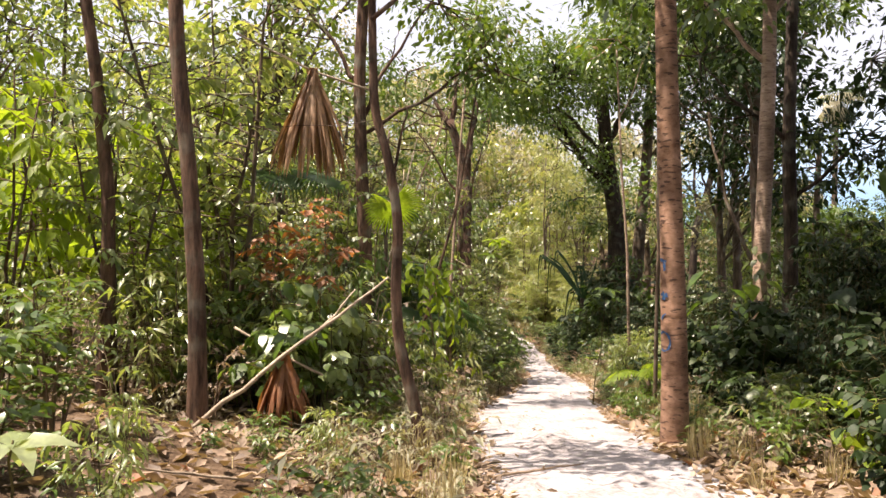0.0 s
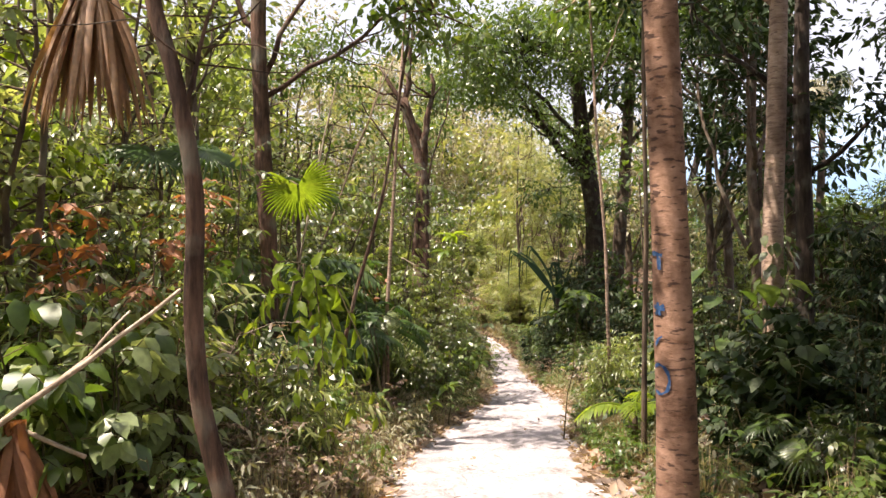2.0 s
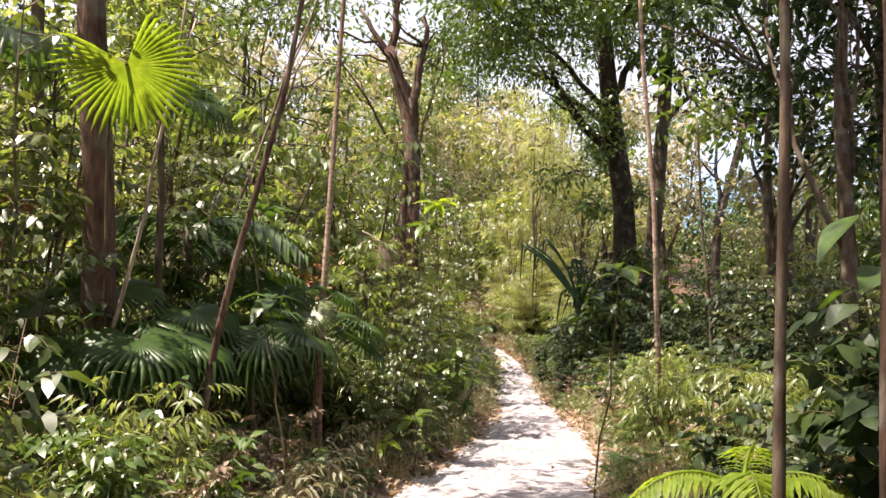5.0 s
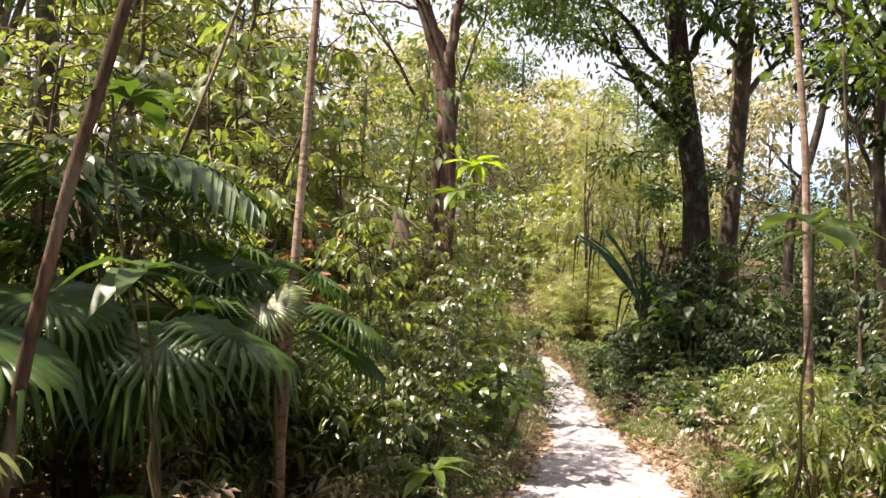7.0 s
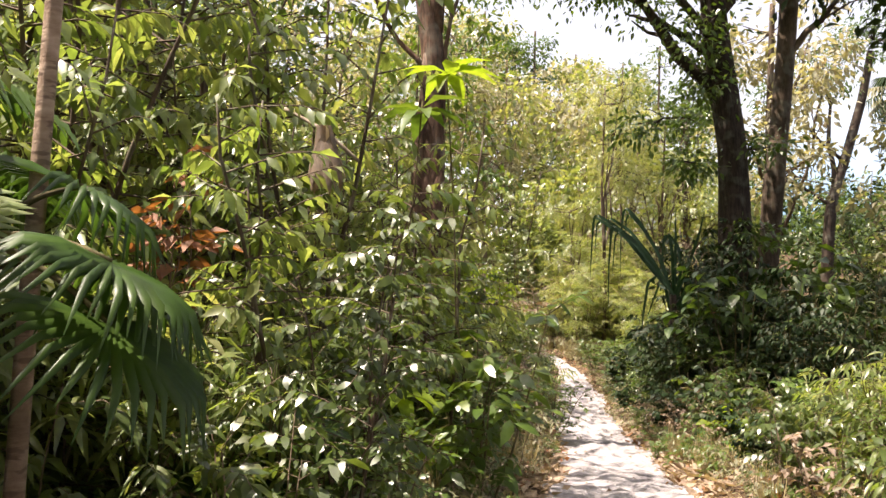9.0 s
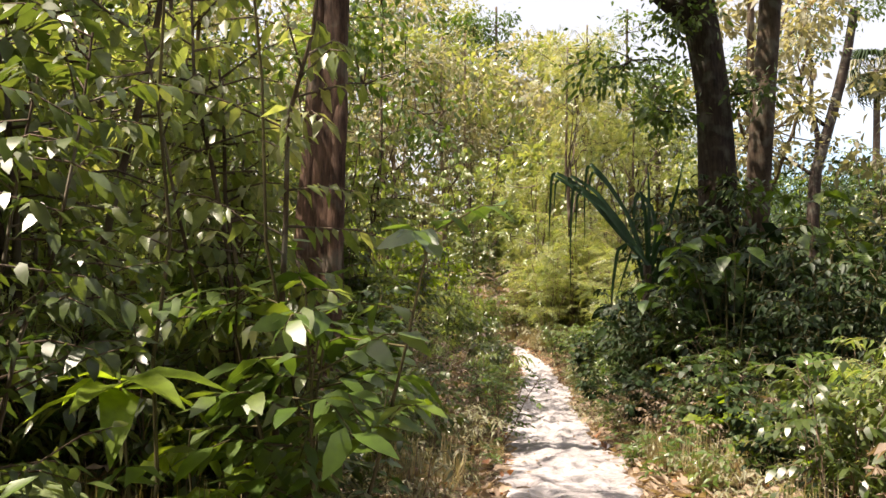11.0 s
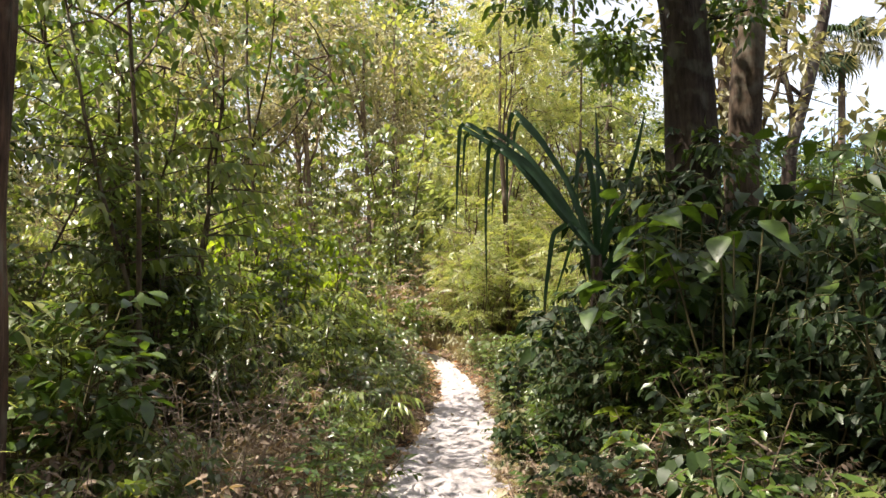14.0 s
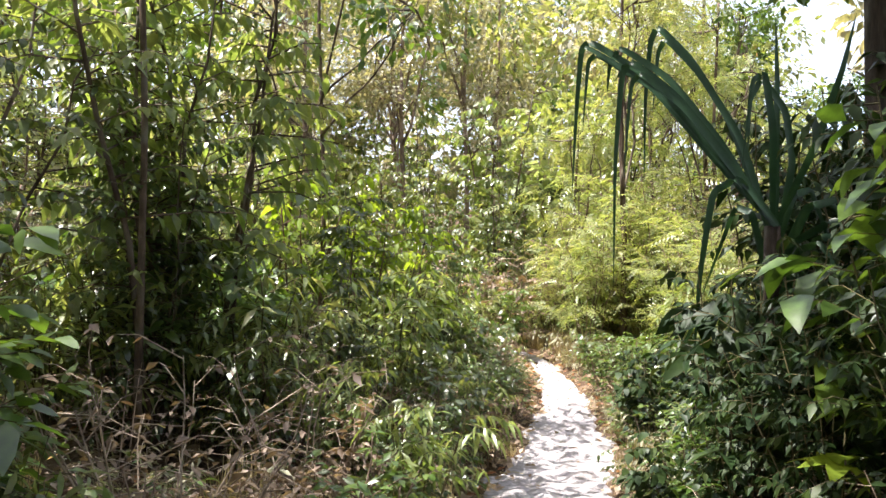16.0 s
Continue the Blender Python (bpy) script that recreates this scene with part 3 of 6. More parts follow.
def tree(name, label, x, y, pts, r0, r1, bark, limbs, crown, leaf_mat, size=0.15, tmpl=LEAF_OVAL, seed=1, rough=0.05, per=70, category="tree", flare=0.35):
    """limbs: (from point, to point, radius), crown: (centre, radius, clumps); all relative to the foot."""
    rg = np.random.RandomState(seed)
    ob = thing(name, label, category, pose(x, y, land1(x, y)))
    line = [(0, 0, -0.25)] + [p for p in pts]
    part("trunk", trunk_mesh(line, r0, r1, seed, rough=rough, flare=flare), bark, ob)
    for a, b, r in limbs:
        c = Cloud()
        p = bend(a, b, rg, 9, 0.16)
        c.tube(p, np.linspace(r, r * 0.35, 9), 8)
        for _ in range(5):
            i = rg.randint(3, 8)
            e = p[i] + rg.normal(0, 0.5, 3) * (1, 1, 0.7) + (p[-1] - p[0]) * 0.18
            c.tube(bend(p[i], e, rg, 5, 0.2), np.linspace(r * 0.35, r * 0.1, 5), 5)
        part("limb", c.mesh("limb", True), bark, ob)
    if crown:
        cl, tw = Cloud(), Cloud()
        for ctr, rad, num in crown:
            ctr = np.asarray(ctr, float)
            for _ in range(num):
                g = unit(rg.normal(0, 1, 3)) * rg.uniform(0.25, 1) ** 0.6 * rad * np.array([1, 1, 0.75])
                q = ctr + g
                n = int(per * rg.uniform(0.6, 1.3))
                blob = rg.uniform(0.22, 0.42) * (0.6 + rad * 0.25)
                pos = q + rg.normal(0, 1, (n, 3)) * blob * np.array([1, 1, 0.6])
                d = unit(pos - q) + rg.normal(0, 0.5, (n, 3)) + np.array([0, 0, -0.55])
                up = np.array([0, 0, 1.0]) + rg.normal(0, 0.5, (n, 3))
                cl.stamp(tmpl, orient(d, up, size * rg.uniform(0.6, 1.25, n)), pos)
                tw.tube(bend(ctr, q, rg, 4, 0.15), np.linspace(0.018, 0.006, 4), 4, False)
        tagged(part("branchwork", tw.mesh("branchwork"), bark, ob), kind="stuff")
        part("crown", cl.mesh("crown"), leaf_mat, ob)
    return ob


# the tree with blue paint marks, close to the trail
marked = tree("marked_tree", "straight tree with smooth pinkish scarred bark and blue paint marks", 2.28, 8.1,
              [(0.0, 0, 0.8), (-0.03, 0, 2.0), (-0.08, 0, 3.6), (-0.12, 0, 6.0), (-0.1, 0.2, 9.0)], 0.136, 0.085, BARK_PINK,
              [((-0.1, 0.1, 6.5), (-1.4, 0.8, 8.6), 0.05), ((-0.1, 0.1, 7), (1.2, 1.0, 9.2), 0.05)],
              # many of these high clumps are added out of view to shade the east side
              [((-1.2, 0.8, 8.7), 1.0, 9), ((1.2, 1.0, 9.2), 1.3, 14), ((0, 0, 9.8), 1.3, 12), ((1.8, -0.6, 8.4), 1.2, 12), ((2.4, 1.6, 8.0), 1.2, 12), ((-2.2, 0.5, 8.8), 1.3, 22), ((-1.0, 2.0, 9.0), 1.3, 22), ((-0.8, -0.8, 9.0), 1.2, 16), ((2.6, 1.2, 8.4), 1.5, 26), ((3.4, 3.4, 8.8), 1.6, 26), ((3.6, -1.6, 8.4), 1.6, 26), ((1.8, 4.6, 9.0), 1.5, 22), ((0.6, 2.5, 8.8), 1.5, 22), ((1.2, 5.2, 8.9), 1.5, 22), ((0.6, -1.6, 8.8), 1.4, 16)], G_MID, seed=51, flare=0.2, rough=0.02)


def paint_stroke(z0, strokes, width, label):
    """Brush strokes laid on the round trunk: (angle, height) along each stroke, 3 mm proud."""
    c = Cloud()
    for line in strokes:
        p = np.array(line, float)
        t = np.linspace(0, len(p) - 1, 14)
        a, z = np.interp(t, range(len(p)), p[:, 0]), np.interp(t, range(len(p)), p[:, 1])
        dirs = np.stack([np.gradient(a) * 0.13, np.gradient(z)], 1)
        dirs /= np.linalg.norm(dirs, axis=1)[:, None] + 1e-9
        w = width * (0.8 + 0.3 * np.sin(t * 3.1))
        v = []
        for s in (-0.5, 0.0, 0.5):
            aa, hh = a - dirs[:, 1] * w * s / 0.13, z + dirs[:, 0] * w * s
            th = np.radians(-90) + aa
            hz = z0 + hh
            r = 0.136 - 0.051 * np.interp(hz, [-0.25, 0.8, 2.0, 3.6], [0, 0.2, 0.4, 0.6]) + 0.0065
            v.append(np.stack([np.cos(th) * r + np.interp(hz, [0.8, 2.0], [0, -0.03]), np.sin(th) * r, hz], 1))
        v = np.vstack(v)
        i = np.arange(13)
        tri = np.vstack([np.stack([i + o, i + 1 + o, i + 15 + o], 1) for o in (0, 14)] + [np.stack([i + o, i + 15 + o, i + 14 + o], 1) for o in (0, 14)])
        c.raw(v, tri)
    part("paint_mark", c.mesh("paint_mark"), PAINT_BLUE, marked, label)


paint_stroke(1.79, [[(-1.5, 0.035), (-1.1, 0.03), (-0.75, 0.02)], [(-0.98, 0.03), (-0.95, -0.07)]], 0.032, "blue painted T-shaped stroke")
paint_stroke(1.47, [[(-1.45, 0.02), (-0.7, 0.0)], [(-1.15, 0.045), (-1.0, -0.035)], [(-1.3, -0.03), (-0.75, 0.03)]], 0.026, "blue painted cross stroke")
paint_stroke(1.27, [[(-1.4, -0.03), (-1.15, 0.015), (-0.9, 0.03)]], 0.022, "faded blue painted stroke")
paint_stroke(1.03, [[(-1.55, 0.075), (-1.2, 0.095), (-0.85, 0.08), (-0.62, 0.035), (-0.58, -0.02), (-0.75, -0.075), (-1.1, -0.095), (-1.5, -0.08)]], 0.024, "blue painted open ring")

tree("pale_tree", "slim tree with pale ringed bark", 5.35, 13.8, [(0, 0, 1), (-0.02, 0, 2.5), (0.05, 0, 4), (0.12, 0, 6), (0.1, 0, 8.5)], 0.16, 0.10, BARK_PALE,
     # the large outlying clumps are added overhead to darken the ground eastward
     [((0.1, 0, 5.6), (-1.3, 0.6, 7.2), 0.05), ((0.1, 0, 6.4), (1.4, 0.2, 7.8), 0.05)], [((-1.3, 0.6, 7.2), 1.0, 8), ((1.5, 0.2, 7.8), 1.2, 10), ((0.1, 0, 8.6), 1.3, 10), ((-0.8, -2.5, 8.0), 1.6, 24), ((1.0, -3.0, 8.2), 1.6, 24), ((2.6, -1.5, 7.8), 1.5, 20), ((-2.2, -1.0, 8.4), 1.5, 22), ((-2.4, 1.6, 8.6), 1.5, 20)], G_DARK, seed=52, rough=0.03)
tree("dark_tree", "dark-barked forest tree with a leafy crown", 6.25, 14.9, [(0, 0, 1), (0.05, 0, 2.6), (0.0, 0, 4.5), (0.1, 0.1, 7), (0.2, 0.2, 9)], 0.15, 0.09, BARK_DARK,
     [((0, 0, 3.4), (1.5, -0.4, 4.8), 0.05), ((0, 0, 4.6), (-1.5, 0.3, 6.0), 0.05)],
     [((1.5, -0.4, 4.6), 1.0, 9), ((-1.5, 0.3, 6.2), 1.1, 9), ((0.2, 0.2, 8), 1.7, 18), ((1.8, 0.6, 6.2), 1.2, 10)], G_DARK, seed=53)
tree("west_tree", "slim reddish-brown leaning tree on the bank", -1.98, 6.65, [(0.0, 0, 1), (-0.06, 0, 2.0), (-0.16, 0, 3.0), (-0.2, 0, 4.2), (-0.1, 0, 7)], 0.075, 0.05, BARK_RED,
     [((-0.15, 0, 4.6), (0.8, 0.5, 6.0), 0.03), ((-0.15, 0, 5), (-0.9, 0.2, 6.4), 0.03)], [((0.8, 0.5, 6), 0.7, 3), ((-0.9, 0.2, 6.4), 0.8, 3), ((-0.1, 0, 7), 0.8, 3)], G_YELLOW, seed=54)
tree("west_tree", "thin dark tree on the bank", -3.1, 7.5, [(0.05, 0, 1.0), (0.06, 0, 1.9), (-0.04, 0, 2.9), (-0.22, 0, 4.2), (-0.2, 0, 6.5)], 0.07, 0.045, BARK_RED,
     [((-0.2, 0, 3.6), (0.6, 0.2, 4.8), 0.025), ((-0.2, 0, 4.4), (-1.0, 0.3, 5.4), 0.025)], [((0.6, 0.2, 4.8), 0.6, 3), ((-1.0, 0.3, 5.4), 0.8, 3), ((-0.2, 0, 6.5), 0.8, 3)], G_YELLOW, seed=55)
tree("crooked_tree", "thin crooked reddish-brown tree beside the path", -0.09, 6.7, [(-0.14, 0, 0.45), (-0.27, 0, 0.95), (-0.30, 0, 1.4), (-0.27, 0, 1.95), (-0.36, 0, 2.5), (-0.47, 0, 2.85), (-0.49, 0.05, 3.6), (-0.5, 0.1, 5.5)], 0.052, 0.03, BARK_RED,
     [((-0.31, 0, 2.35), (-0.2, 0.1, 2.9), 0.016), ((-0.49, 0, 3.6), (0.5, 0.5, 4.9), 0.022)], [((0.5, 0.5, 4.9), 0.7, 4), ((-0.5, 0.1, 5.6), 0.9, 6)], G_YELLOW, seed=56, flare=0.2)
tree("bank_tree", "reddish-brown tree behind the fan palm", -1.25, 13.1, [(0, 0, 1), (0.02, 0, 2), (-0.04, 0, 3.4), (-0.08, 0, 5), (0.1, 0, 8)], 0.13, 0.08, BARK_RED,
     [((-0.05, 0, 4.2), (1.2, 0.4, 6.2), 0.04), ((-0.05, 0, 4.0), (2.1, -0.5, 5.1), 0.035), ((-0.05, 0, 4.8), (-1.4, 0.4, 6.4), 0.04)], [((1.2, 0.4, 6.2), 1.0, 8), ((2.1, -0.5, 4.9), 0.6, 6), ((-1.4, 0.4, 6.4), 1.1, 9), ((0.1, 0, 8), 1.2, 9)], G_MID, seed=57)
forked = tree("forked_tree", "dark forked tree with furrowed bark", 0.40, 23.6, [(0.06, 0, 0.8), (0.12, 0, 1.8), (0.2, 0, 3.0), (0.3, 0, 4.4), (0.2, 0, 5.6), (-0.2, 0, 6.9)], 0.22, 0.12, BARK_RED,
     [((0.28, 0, 5.2), (0.5, 0, 7.6), 0.11), ((0.22, 0, 5.9), (-0.75, 0.1, 7.7), 0.10), ((-0.2, 0, 6.8), (0.1, 0.3, 9.0), 0.09), ((0.3, 0, 4.2), (1.0, 0.2, 7.2), 0.035), ((0.24, 0, 4.6), (-1.3, 0.2, 6.8), 0.04)],
     [((1.0, 0.2, 8.2), 1.3, 6), ((-1.4, 0.1, 8.3), 1.4, 9), ((0.1, 0.3, 9.6), 1.7, 9), ((0.9, 0.2, 6.9), 0.6, 3)], G_MID, seed=58, rough=0.11, per=95)
rib_rng = np.random.RandomState(581)
for dx, dy, r, top, lab in [(-0.17, -0.07, 0.105, 4.9, "paler stem fused to the trunk"), (0.14, -0.12, 0.09, 3.6, "")]:
    rib = Cloud()
    rib.tube(smooth_line([(dx * 1.5, dy * 1.3, -0.2), (dx * 1.1 + 0.05, dy, 0.9), (dx + 0.12, dy, 1.9), (dx * 0.9 + 0.2, dy * 0.9, 3.0), (dx * 0.5 + 0.28, dy * 0.3, top)], 24), np.linspace(r * 1.35, r * 0.75, 24) * (1 + 0.07 * np.sin(np.arange(24) * 1.1) + rib_rng.normal(0, 0.02, 24)), 14)
    part("stem", rib.mesh("stem", True), BARK_RED, forked, lab)
tree("great_tree", "thick dark furrowed tree trunk among bushes", 6.0, 29.0, [(0.05, 0, 1.2), (0.12, 0, 3), (0.05, 0, 5), (-0.25, 0, 7), (-0.5, 0, 10)], 0.37, 0.22, BARK_DARK,
     [((-0.1, 0, 6.1), (-1.9, -0.6, 8.4), 0.16), ((-0.3, 0, 7.4), (1.0, 0.6, 9.6), 0.13), ((-0.2, 0, 6.8), (-2.6, 0.5, 8.6), 0.09), ((-0.2, 0, 7.0), (-3.0, -2.4, 9.0), 0.09)],
     # clumps reaching over the trail are added to shade the thicket below
     [((-1.9, -0.6, 8.3), 1.3, 14), ((1.0, 0.4, 9.8), 1.6, 16), ((-0.5, 0, 11), 2.0, 20), ((-2.7, 0.4, 8.9), 1.1, 10), ((-0.7, -0.6, 7.1), 0.9, 7), ((-3.2, -2.0, 8.9), 1.6, 30), ((-2.4, -3.6, 9.3), 1.6, 26), ((-3.7, 0.2, 9.2), 1.5, 22), ((-2.6, -3.6, 9.0), 1.6, 30), ((-4.0, -3.2, 9.2), 1.6, 32), ((-1.2, -2.6, 9.4), 1.5, 20), ((0.4, -0.2, 3.4), 0.35, 4), ((0.5, -0.1, 5.0), 0.4, 5), ((-0.35, -0.2, 6.2), 0.5, 5), ((-0.9, 0.0, 4.8), 0.5, 6), ((-1.2, 0.3, 5.7), 0.7, 7)], G_MID, seed=59, rough=0.08)
tree("grey_tree", "smooth grey-brown tree trunk leaning outwards", 6.85, 29.8, [(0.02, 0, 1.0), (0.1, 0, 2.4), (0.25, 0, 4.4), (0.5, 0, 7), (0.7, 0, 10)], 0.25, 0.17, BARK_GREY,
     [((0.4, 0, 6.8), (1.9, 0, 8.8), 0.09), ((0.6, 0, 8), (-0.6, 0.5, 10), 0.08)], [((1.9, 0, 8.8), 1.4, 14), ((-0.6, 0.5, 10), 1.4, 12), ((0.7, 0, 11), 1.5, 12)], G_DARK, seed=60, rough=0.03)
tree("slanting_tree", "thin dark branching tree against the sky", 12.2, 40.5, [(0.05, 0, 1.4), (0.1, 0, 3.0), (0.2, 0, 4.6), (0.7, 0, 6.2), (1.2, 0, 8), (1.5, 0, 9.6)], 0.22, 0.12, BARK_DARK,
     [((0.3, 0, 5.2), (0.0, 0, 8.6), 0.10), ((0.6, 0, 6.0), (-1.7, 0, 8.0), 0.07), ((0.2, 0, 4.5), (-2.2, 0.2, 6.0), 0.06)],
     [((1.6, 0, 10), 1.8, 20), ((-0.2, 0, 9), 1.4, 13), ((-1.9, 0, 8.2), 1.1, 8), ((-2.2, 0.2, 5.4), 0.8, 5), ((0.6, 0.3, 4.0), 0.8, 4)], G_MID, seed=61)
# thin poles and saplings near the trail
for (x, y, top, r, h, bark, lab, sd) in [
    (2.72, 10.6, (0.10, 0.1), 0.028, 5.5, BARK_GREY, "thin greyish sapling stem", 71),
    (2.55, 9.4, (0.02, 0.1), 0.02, 5.0, BARK_RED, "thin straight sapling stem", 72),
    (3.6, 15.8, (-0.25, 0.1), 0.032, 6.5, BARK_PALE, "slim straight tan sapling by the path", 74),
    (4.75, 17.6, (-0.2, 0.0), 0.024, 4.0, BARK_GREY, "very thin sapling stem", 75),
    (0.0, 15.1, (0.5, 0.0), 0.033, 6.5, BARK_PALE, "slim pale sapling on the bank", 76),
]:
    tree("thin_tree", lab, x, y, [(top[0] * 0.2, 0, h * 0.2), (top[0] * 0.35 + 0.02, 0, h * 0.4), (top[0] * 0.65 - 0.02, 0, h * 0.65), (top[0], top[1], h)], r, r * 0.55, bark,
         [((top[0] * 0.8, 0, h * 0.8), (top[0] + 0.7, 0.3, h * 1.05), r * 0.4)], [((top[0], top[1], h + 0.2), 0.8, 5), ((top[0] + 0.7, 0.3, h), 0.6, 3)], G_MID, seed=sd, per=45, category="tree", flare=0.15)

tree("thin_tree", "leaning reddish sapling among palms", -0.5, 12.8, [(0.2, 0, 1.0), (0.36, 0, 1.65), (0.5, 0, 2.1), (0.7, 0, 2.8), (0.95, 0, 4.2), (1.1, 0.1, 5.2)], 0.027, 0.015, BARK_RED,
     [((0.6, 0, 2.5), (0.95, 0.1, 3.3), 0.01)], [((1.1, 0.1, 5.3), 0.7, 5)], G_MID, seed=78, per=45, flare=0.15)

# bleached leaning poles and fallen sticks
def stick(name, label, a, b, r, mat, seed, fork=True):
    rg = np.random.RandomState(seed)
    c = Cloud()
    p = bend(a, b, rg, 12, 0.07)
    c.tube(p, np.linspace(r, r * 0.4, 12), 7)
    ob = new(name, c.mesh(name, True))
    ob.data.materials.append(mat)
    tagged(ob, label, "branch", "loose branches")
    if fork:
        f = Cloud()
        e = p[7] + (p[11] - p[7]) * 0.7 + rg.normal(0, 0.12, 3) * np.linalg.norm(p[-1] - p[0])
        f.tube(bend(p[7], e, rg, 6, 0.1), np.linspace(r * 0.6, r * 0.25, 6), 6)
        part("side_branch", f.mesh("side_branch", True), mat, ob)
    return ob


def ground_point(x, y, h=0.0):
    return (x, y, land1(x, y) + h)


stick("leaning_branch", "long bleached dead branch leaning through the shrubs", ground_point(-2.0, 6.5, -0.02), (-0.43, 6.75, 1.28), 0.022, DEADWOOD, 81)
stick("leaning_branch", "pale slanting dead branch above the fan palm", ground_point(-1.4, 13.1, 0.0), (-0.36, 12.8, 3.5), 0.02, DEADWOOD, 82)
stick("leaning_branch", "thin bare slanting stem", ground_point(-1.9, 16.0, 0.0), (0.2, 16.0, 4.5), 0.022, TWIG, 83)
stick("leaning_branch", "grey bare dead branch in the undergrowth", ground_point(-2.6, 9.5, 0.0), (-1.3, 9.2, 1.3), 0.02, DEADWOOD, 84)
stick("fallen_branch", "thin fallen branch lying behind the marked tree", ground_point(2.5, 9.0, 0.06), ground_point(4.6, 9.3, 0.1), 0.022, DEADWOOD, 85, False)
stick("fallen_branch", "pale dead stalk lying in dark undergrowth", ground_point(5.0, 25.6, 0.9), ground_point(6.6, 26.0, 0.85), 0.022, DEADWOOD, 86, False)
stick("fallen_branch", "pale dead stalk sloping to the ground", ground_point(4.9, 24.6, 0.75), ground_point(5.6, 24.2, 0.25), 0.014, DEADWOOD, 87, False)
stick("fallen_branch", "thin dry stick lying at the path's edge", ground_point(0.4, 6.5, 0.05), ground_point(1.2, 7.0, 0.06), 0.014, TWIG, 88, False)
for k, (x, y, a, L, h) in enumerate([(5.2, 24.9, 0.2, 1.3, 0.95), (5.6, 25.3, -0.5, 1.0, 0.7), (5.0, 25.2, 2.4, 0.9, 0.55), (6.0, 24.6, -0.9, 0.9, 0.6), (5.9, 25.8, 0.1, 1.2, 1.1), (4.9, 24.2, -0.3, 0.8, 0.4)]):
    stick("dead_stalk", "bleached dead palm stalk caught in the dark thicket", ground_point(x, y, h), ground_point(x + L * math.cos(a), y + L * math.sin(a), h - 0.25), 0.016, DEADWOOD, 180 + k, False)
for k in range(26):
    y = rng.uniform(4, 30)
    x = float(walk_x(y)) + rng.choice((-1, 1)) * (float(walk_w(y)) + rng.uniform(0.4, 3.5))
    a = rng.uniform(0, 6.28)
    L = rng.uniform(0.5, 1.3)
    stick("fallen_branch", "thin dry twig lying on leaf litter", ground_point(x, y, 0.05), ground_point(x + L * math.cos(a), y + L * math.sin(a), 0.15), 0.01, DEADWOOD if k % 2 else TWIG, 100 + k, k % 3 == 0)


# ---------------------------------------------------------------- palms
def fan_blade(seed, radius, segs=34, arc=5.4, split=0.5, cup=0.25, tipdroop=0.25):
    """A round palm leaf of pleated segments, hub at the origin, facing +z, stalk side at -y."""
    rg = np.random.RandomState(seed)
    v, t = [], []
    for i in range(segs):
        a = -arc / 2 + arc * (i + 0.5) / segs
        da = arc / segs * 0.5
        L = radius * (0.78 + 0.22 * math.cos(a * 0.5)) * rg.uniform(0.93, 1.05)
        m = split * L

        def at(ang, r, z):
            return (math.sin(ang) * r, math.cos(ang) * r, z)
        zc = -cup * m * (m / radius) * 0.6
        zt = -cup * L - tipdroop * L * rg.uniform(0.3, 1.3)
        o = len(v)
        v += [(0, 0, 0), at(a - da, m, zc - 0.012), at(a, m, zc + 0.014), at(a + da, m, zc - 0.012), at(a - da * 0.55, m * 1.5, zc * 1.9 - 0.02), at(a, m * 1.5, zc * 1.9),
              at(a + da * 0.55, m * 1.5, zc * 1.9 - 0.02), at(a + rg.normal(0, da * 0.4), L, zt)]
        t += [(o, o + 2, o + 1), (o, o + 3, o + 2), (o + 1, o + 2, o + 5), (o + 1, o + 5, o + 4), (o + 2, o + 3, o + 6), (o + 2, o + 6, o + 5), (o + 4, o + 5, o + 7), (o + 5, o + 6, o + 7)]
    return np.array(v), np.array(t)


def fan_palm(label, x, y, stem_h, leaves, seed, mat=G_PALM, lean=(0, 0), bark=BARK_GREY):
    """leaves: (bearing in degrees, stalk rise in degrees, stalk length, blade radius)."""
    rg = np.random.RandomState(seed)
    ob = thing("fan_palm", label, "palm", pose(x, y, land1(x, y)), "fan palms")
    c = Cloud()
    top = np.array([lean[0], lean[1], stem_h])
    c.tube(bend((0, 0, -0.1), top, rg, 6, 0.03), np.linspace(0.036, 0.028, 6), 8)
    part("stem", c.mesh("stem", True), bark, ob)
    for k, (az, el, L, R) in enumerate(leaves):
        a, e = radians(az), radians(el)
        d = np.array([math.cos(a) * math.cos(e), math.sin(a) * math.cos(e), math.sin(e)])
        tip = top + d * L + np.array([0, 0, -0.08 * L])
        s = Cloud()
        s.tube(bend(top, tip, rg, 6, 0.02, 0.08 * L), np.linspace(0.013, 0.008, 6), 5)
        lf = Cloud()
        out = unit(d * (1, 1, 0.2) + np.array([0, 0, -0.45]))
        lf.stamp(fan_blade(seed * 10 + k, R), orient(out[None], np.array([[d[0] * 0.5, d[1] * 0.5, 1.0]]) + rg.normal(0, 0.15, (1, 3)), np.array([1.0])), tip[None])
        leaf = part("leaf", lf.mesh("fan_leaf"), mat, ob)
        part("stalk", s.mesh("stalk", True), STEM, leaf)
    return ob


